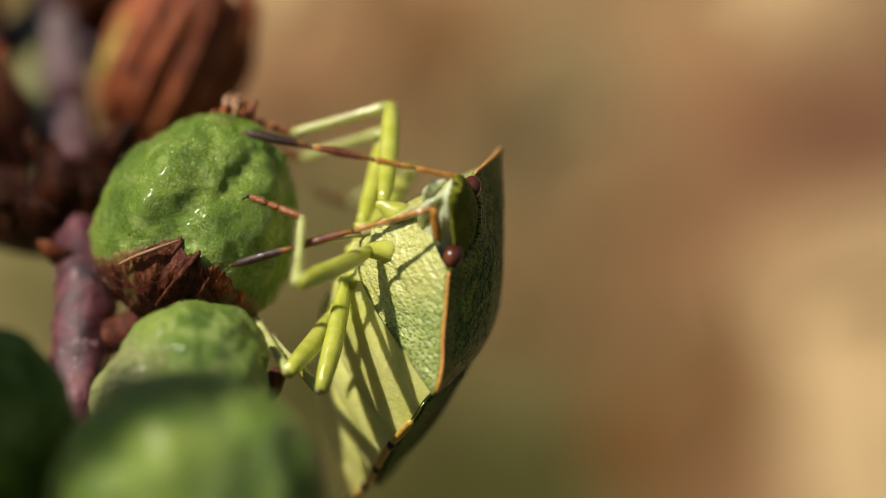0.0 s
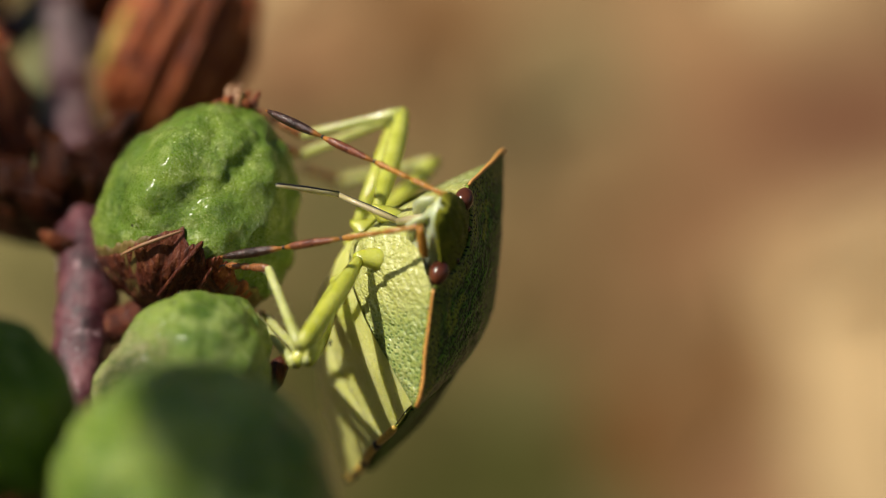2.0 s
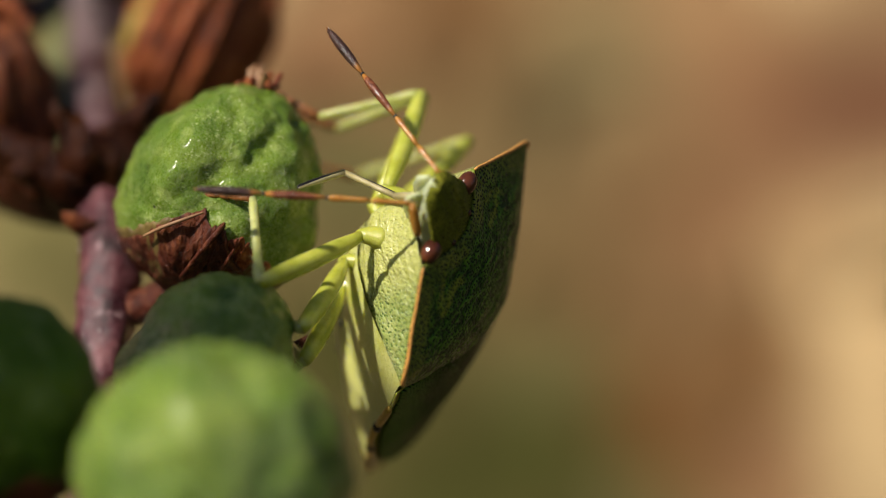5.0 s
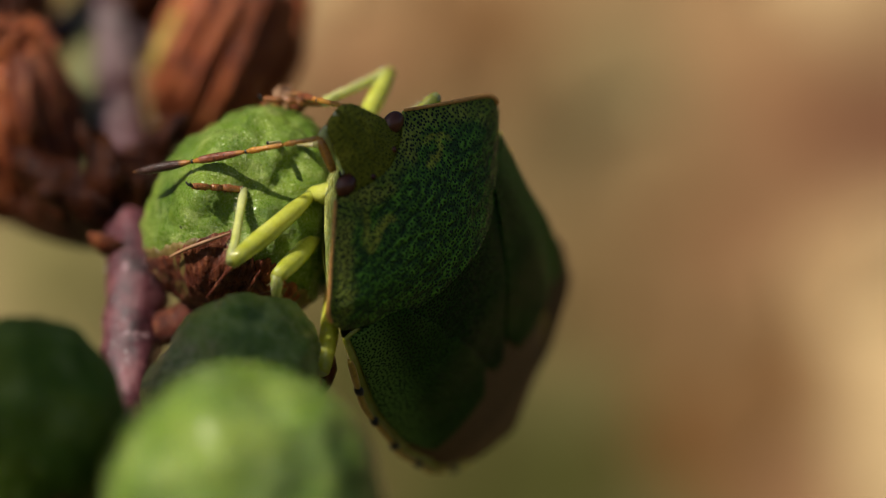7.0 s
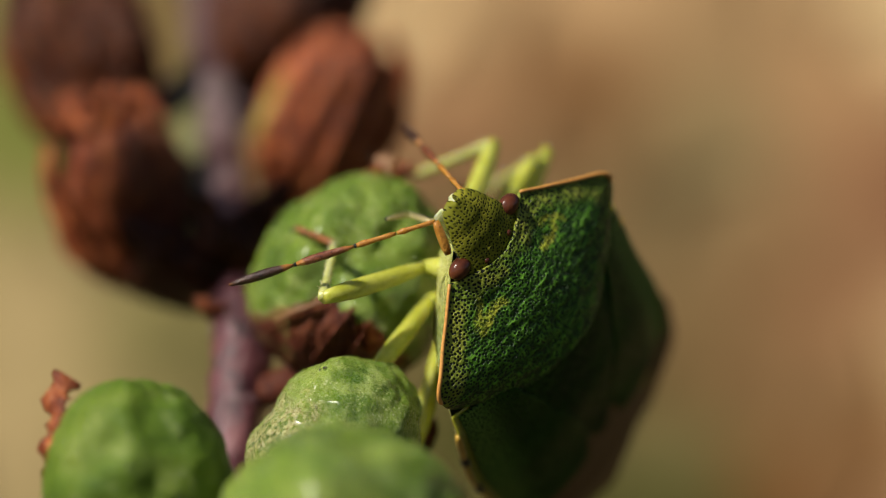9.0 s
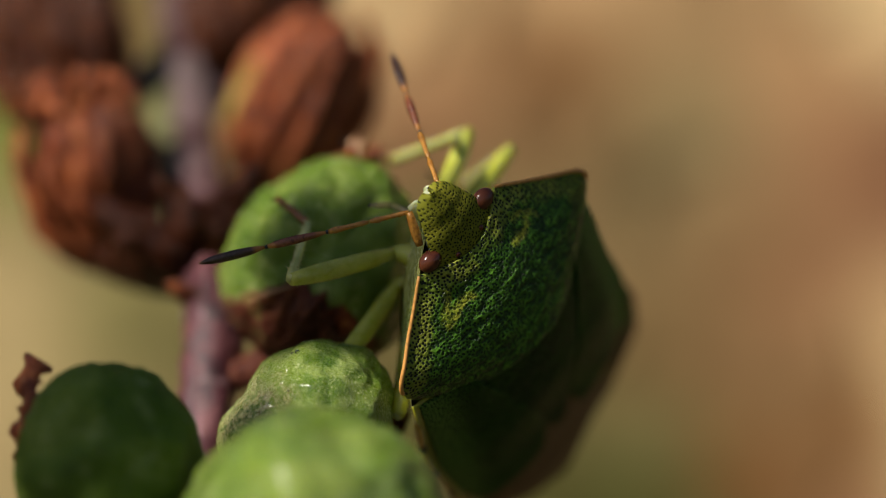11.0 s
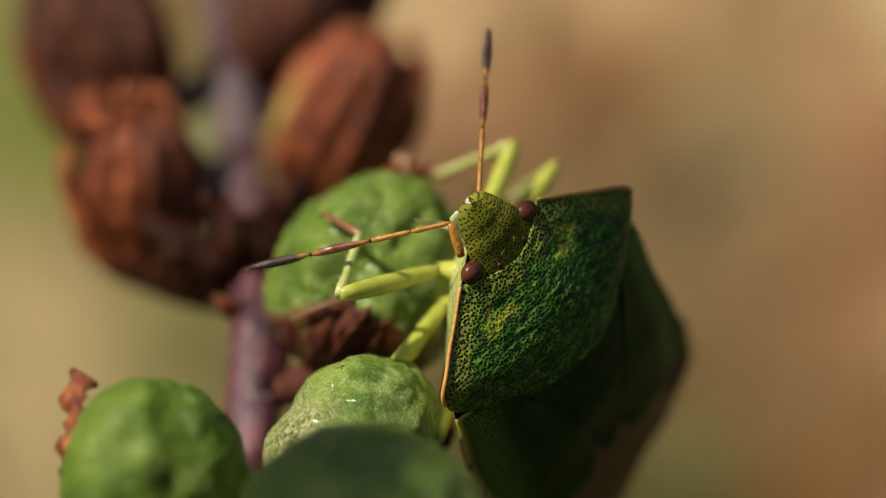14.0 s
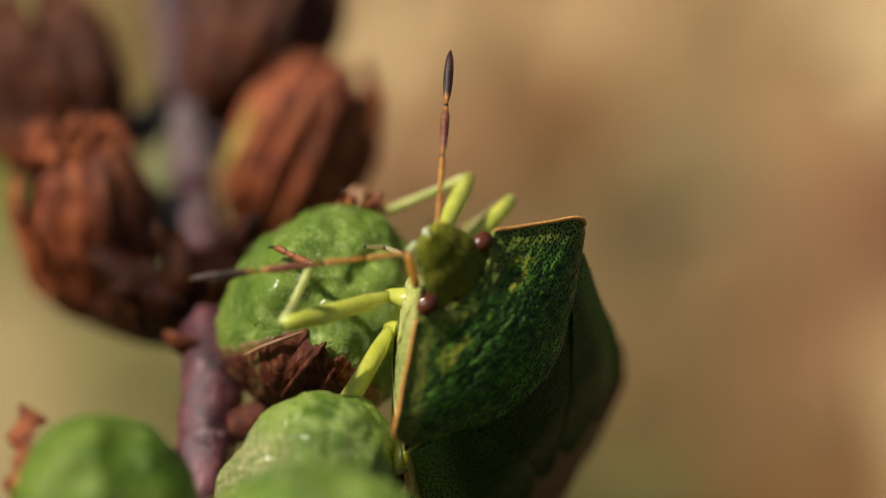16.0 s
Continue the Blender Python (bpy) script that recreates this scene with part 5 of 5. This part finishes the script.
    walk_leg("RH", body, [
        (0, 0.94, 3.81, 3.35, -0.88, 7.48, 2.43, -1.86, 6.01, 2.73),
        (1.5, 1.12, 3.67, 3.18, -1.27, 7.08, 2.66, -2.25, 5.6, 2.97),
        (2, 1.54, 3.31, 3.31, -1.28, 6.38, 2.79, -2.25, 4.89, 3.09),
        (3, 1.91, 3.02, 2.77, -1.49, 5.44, 2.28, -2.78, 4.2, 2.43),
        (3.5, 1.56, 3.71, 2.7, -1.56, 6.51, 2.5, -2.86, 5.28, 2.65),
        (4.5, 1.81, 3.75, 2.77, -1.47, 6.29, 2.12, -2.78, 5.09, 2.43),
        (7, -0.05, -1.5, 4.36, -1.02, 2.54, 3.75, -1.85, 4.12, 3.95),
        (11, 0.02, 3.38, 3.81, -1, 7.37, 2.98, -1.83, 5.81, 3.28),
    ])
    walk_feeler("L", [
        (0, -1.68, -2.59, -5.03),
        (0.5, -2.56, -3.27, -4.19),
        (1, -1.91, -3.09, -4.65),
        (1.5, -2.21, -2.09, -5.05),
        (2, -1.23, -2.75, -5.07),
        (2.5, -2.36, -2.14, -4.96),
        (3, -2.68, -1.34, -5.08),
        (3.5, -0.65, -2.57, -5.27),
        (4, -1.09, -1.72, -5.54),
        (4.5, -2.05, -0.7, -5.49),
        (4.7, -2.29, 0.17, -5.43),
        (6.8, -0.42, 0.03, -5.88),
        (7, -1.61, -0.1, -3.78),
        (7.2, -1.23, -0.36, -5.76),
        (7.5, -2.08, 0.39, -5.51),
        (7.8, -4.01, 1.61, -4.02),
        (8, -4.63, 1.34, -3.41),
        (8.2, -4.61, 1.22, -3.48),
        (10.3, -4.39, 1.12, -3.78),
        (10.5, -4.05, 0.58, -4.25),
        (11, -4.45, 0.96, -3.76),
        (11.5, -4, 0.07, -4.34),
        (12, -3.78, -1.12, -4.38),
        (12.5, -4.03, -0.94, -4.2),
        (13, -3.85, -0.76, -4.41),
        (13.5, -3.93, -0.54, -4.37),
        (14, -3.95, 0.43, -4.36),
        (14.5, -4.38, 1.61, -3.61),
        (15, -3.72, 0.77, -4.52),
        (15.5, -4.19, 1.53, -3.86),
        (16, -4.2, 1.5, -3.86),
    ])
    walk_feeler("R", [
        (0, -0.43, 0.16, -5.88),
        (0.5, -0.18, 0.22, -5.89),
        (1, 0.59, 0.93, -5.8),
        (1.5, 1.43, -1.12, -5.61),
        (2, 1.67, -1.4, -5.48),
        (2.5, 1.82, -0.84, -5.55),
        (3, 2.52, -0.59, -5.3),
        (3.5, 2.25, -1.01, -5.36),
        (4, 3.18, -0.69, -4.92),
        (4.5, 3.7, -0.57, -4.56),
        (4.7, 3.42, -0.23, -4.8),
        (6.8, 1.92, -1.93, -5.24),
        (7, 1.68, -2.16, -5.23),
        (7.2, 1.93, -1.34, -5.41),
        (7.5, 2.22, -1.34, -5.3),
        (7.8, 1.86, -1.57, -5.37),
        (8, 1.51, -2.17, -5.27),
        (8.2, 1.77, -2.3, -5.14),
        (10.3, 3.35, -0.7, -4.8),
        (10.5, 3.5, -0.39, -4.73),
        (11, 3.35, -0.43, -4.83),
        (11.5, 4.19, 0.23, -4.15),
        (12, 4.59, 0.88, -3.61),
        (12.5, 4.7, 0.89, -3.45),
        (13, 4.64, 0.83, -3.55),
        (13.5, 4.74, 0.79, -3.42),
        (14, 4.72, 0.67, -3.48),
        (14.5, 4.75, 0.65, -3.44),
        (15, 4.69, 1.03, -3.43),
        (15.5, 4.76, 0.83, -3.38),
        (16, 4.81, 0.58, -3.37),
    ])
    walk_beak([
        (0, -0.01, -0.8, -0.6, 0.11, -0.82, -0.56, -0.64, 0.38, -0.66),
        (0.5, 0.14, -0.9, -0.41, 0.2, -0.39, -0.9, -0.75, 0.17, -0.65),
        (1, 0.18, -0.9, -0.39, 0.04, -0.1, -0.99, -0.26, -0.04, -0.96),
        (2, 0.18, -0.81, -0.56, 0.22, -0.17, -0.96, -0.38, 0.44, -0.82),
        (2.5, 0.16, -0.87, -0.47, 0.12, -0.23, -0.97, -0.62, 0.43, -0.66),
        (3, 0.18, -0.86, -0.48, 0.12, -0.03, -0.99, -0.41, 0.33, -0.85),
        (3.5, 0.17, -0.48, -0.86, 0.32, -0.41, -0.85, -0.63, 0.5, -0.6),
        (4, -0.15, 0.07, -0.99, 0.33, -0.57, -0.76, -0.58, 0.48, -0.66),
        (4.5, 0.19, -0.68, -0.7, 0.25, -0.32, -0.91, -0.74, 0.46, -0.49),
        (6.8, -0.06, -0.39, -0.92, 0.2, -0.37, -0.91, -0.58, 0.69, 0.43),
        (8, -0.06, -0.39, -0.92, 0.2, -0.37, -0.91, -0.58, 0.69, 0.43),
        (11, -0.06, -0.53, -0.85, 0.25, -0.5, -0.83, -0.5, 0.76, 0.41),
    ])
    walk_leaf(leaf_low, [
        (0, 3.6, -10.6), (0.2, 3.8, -10.7), (0.45, 13, -12), (0.7, 4, -8), (0.85, -0.4, -6.9), (1.15, -0.4, -6.9), (1.25, -0.4, -6.9), (1.42, 3.7, -10.4), (1.75, 3.7, -10.4),
        (1.9, 13, -12), (2.08, 2.6, -6.6), (2.2, -0.6, -4), (2.4, -4, -0.7), (2.6, -4, -0.7), (2.9, -0.4, -6.9), (3.15, -0.4, -6.9),
        (3.5, -1.9, -6.3), (3.65, -3, -4), (3.9, -4, -0.7), (4.1, -4, -0.7), (4.4, -0.4, -7), (4.7, -0.4, -7), (6.8, -0.4, -7), (7.3, -0.4, -6.9), (7.55, -0.8, -6.4),
        (7.75, -3, -2), (7.9, -4, -0.7), (8.15, -4.2, -0.6), (8.6, -9, 0), (10, -11.5, 0), (10.65, -11, 0.5), (10.93, -0.9, -2.0), (11.08, -0.9, -2.3), (11.35, -0.4, -6.9), (11.6, -0.3, -6.9), (11.9, 13, -12),
        (12.2, 12, -11), (12.45, 2.9, -5.6), (12.7, 3.0, -5.6), (13.05, 3.2, -5.7), (13.35, 4.9, -11.5), (14.1, 4.9, -11.5), (14.35, 2.8, -5.8), (14.6, 2.7, -5.7), (14.9, 13, -12),
        (15.2, 12, -12), (15.4, 4.9, -11.5), (15.6, 4.9, -11.5), (16, 10, -12.4),
    ])
    walk_leaf(leaf_side, [
        (0, -0.7, -11.1), (0.8, -1, -11.5), (1.6, -0.6, -11.1), (2.4, -0.4, -10.9), (3.2, -1.1, -11.5), (4, -0.5, -11.1), (4.7, -0.4, -11.3), (6.8, 0.8, -11), (7.05, 1.4, -11.4),
        (7.3, -3, -17), (7.5, -8, -18), (10.6, -8, -18), (10.9, -1, -11.3), (11.1, -1, -11.3), (11.4, -8, -18), (16, -8, -18),
    ])
    walk_leaf(leaf_high, [
        (0, 12, 3), (0.5, 10, 3), (0.68, 3.6, 0.8), (1.2, 3.5, 0.8), (1.4, 9, 3), (2.7, 9, 3), (2.88, 3.2, 0.6), (3.15, 3.2, 0.6), (3.4, 1.25, 1.0), (3.6, 1.25, 1.0), (3.9, 9, 2),
        (5, 9, 2), (6.6, 2.4, 0.3), (7.05, 2.2, 0.3), (7.4, 2.6, 0), (7.65, 3.2, -0.2), (7.9, 9, 3), (8.4, 9, 4), (10.2, 3.9, 3.9), (11.2, 3.9, 3.8), (11.4, 3.7, -0.5), (11.6, 3.7, -0.5),
        (11.8, 3.9, 3.9), (12.2, 3.9, 3.9), (12.4, 3.7, -0.6), (12.7, 3.7, -0.6), (13.1, 4.3, 0.4), (13.4, 3.9, 3.9), (14.2, 4, 3.9), (14.4, 3.7, -0.5), (14.7, 3.8, -0.4), (15, 5.4, 1.4), (15.4, 4.6, 1.4), (15.6, 4.7, 1.5), (16, 9, 4),
    ])


motions()
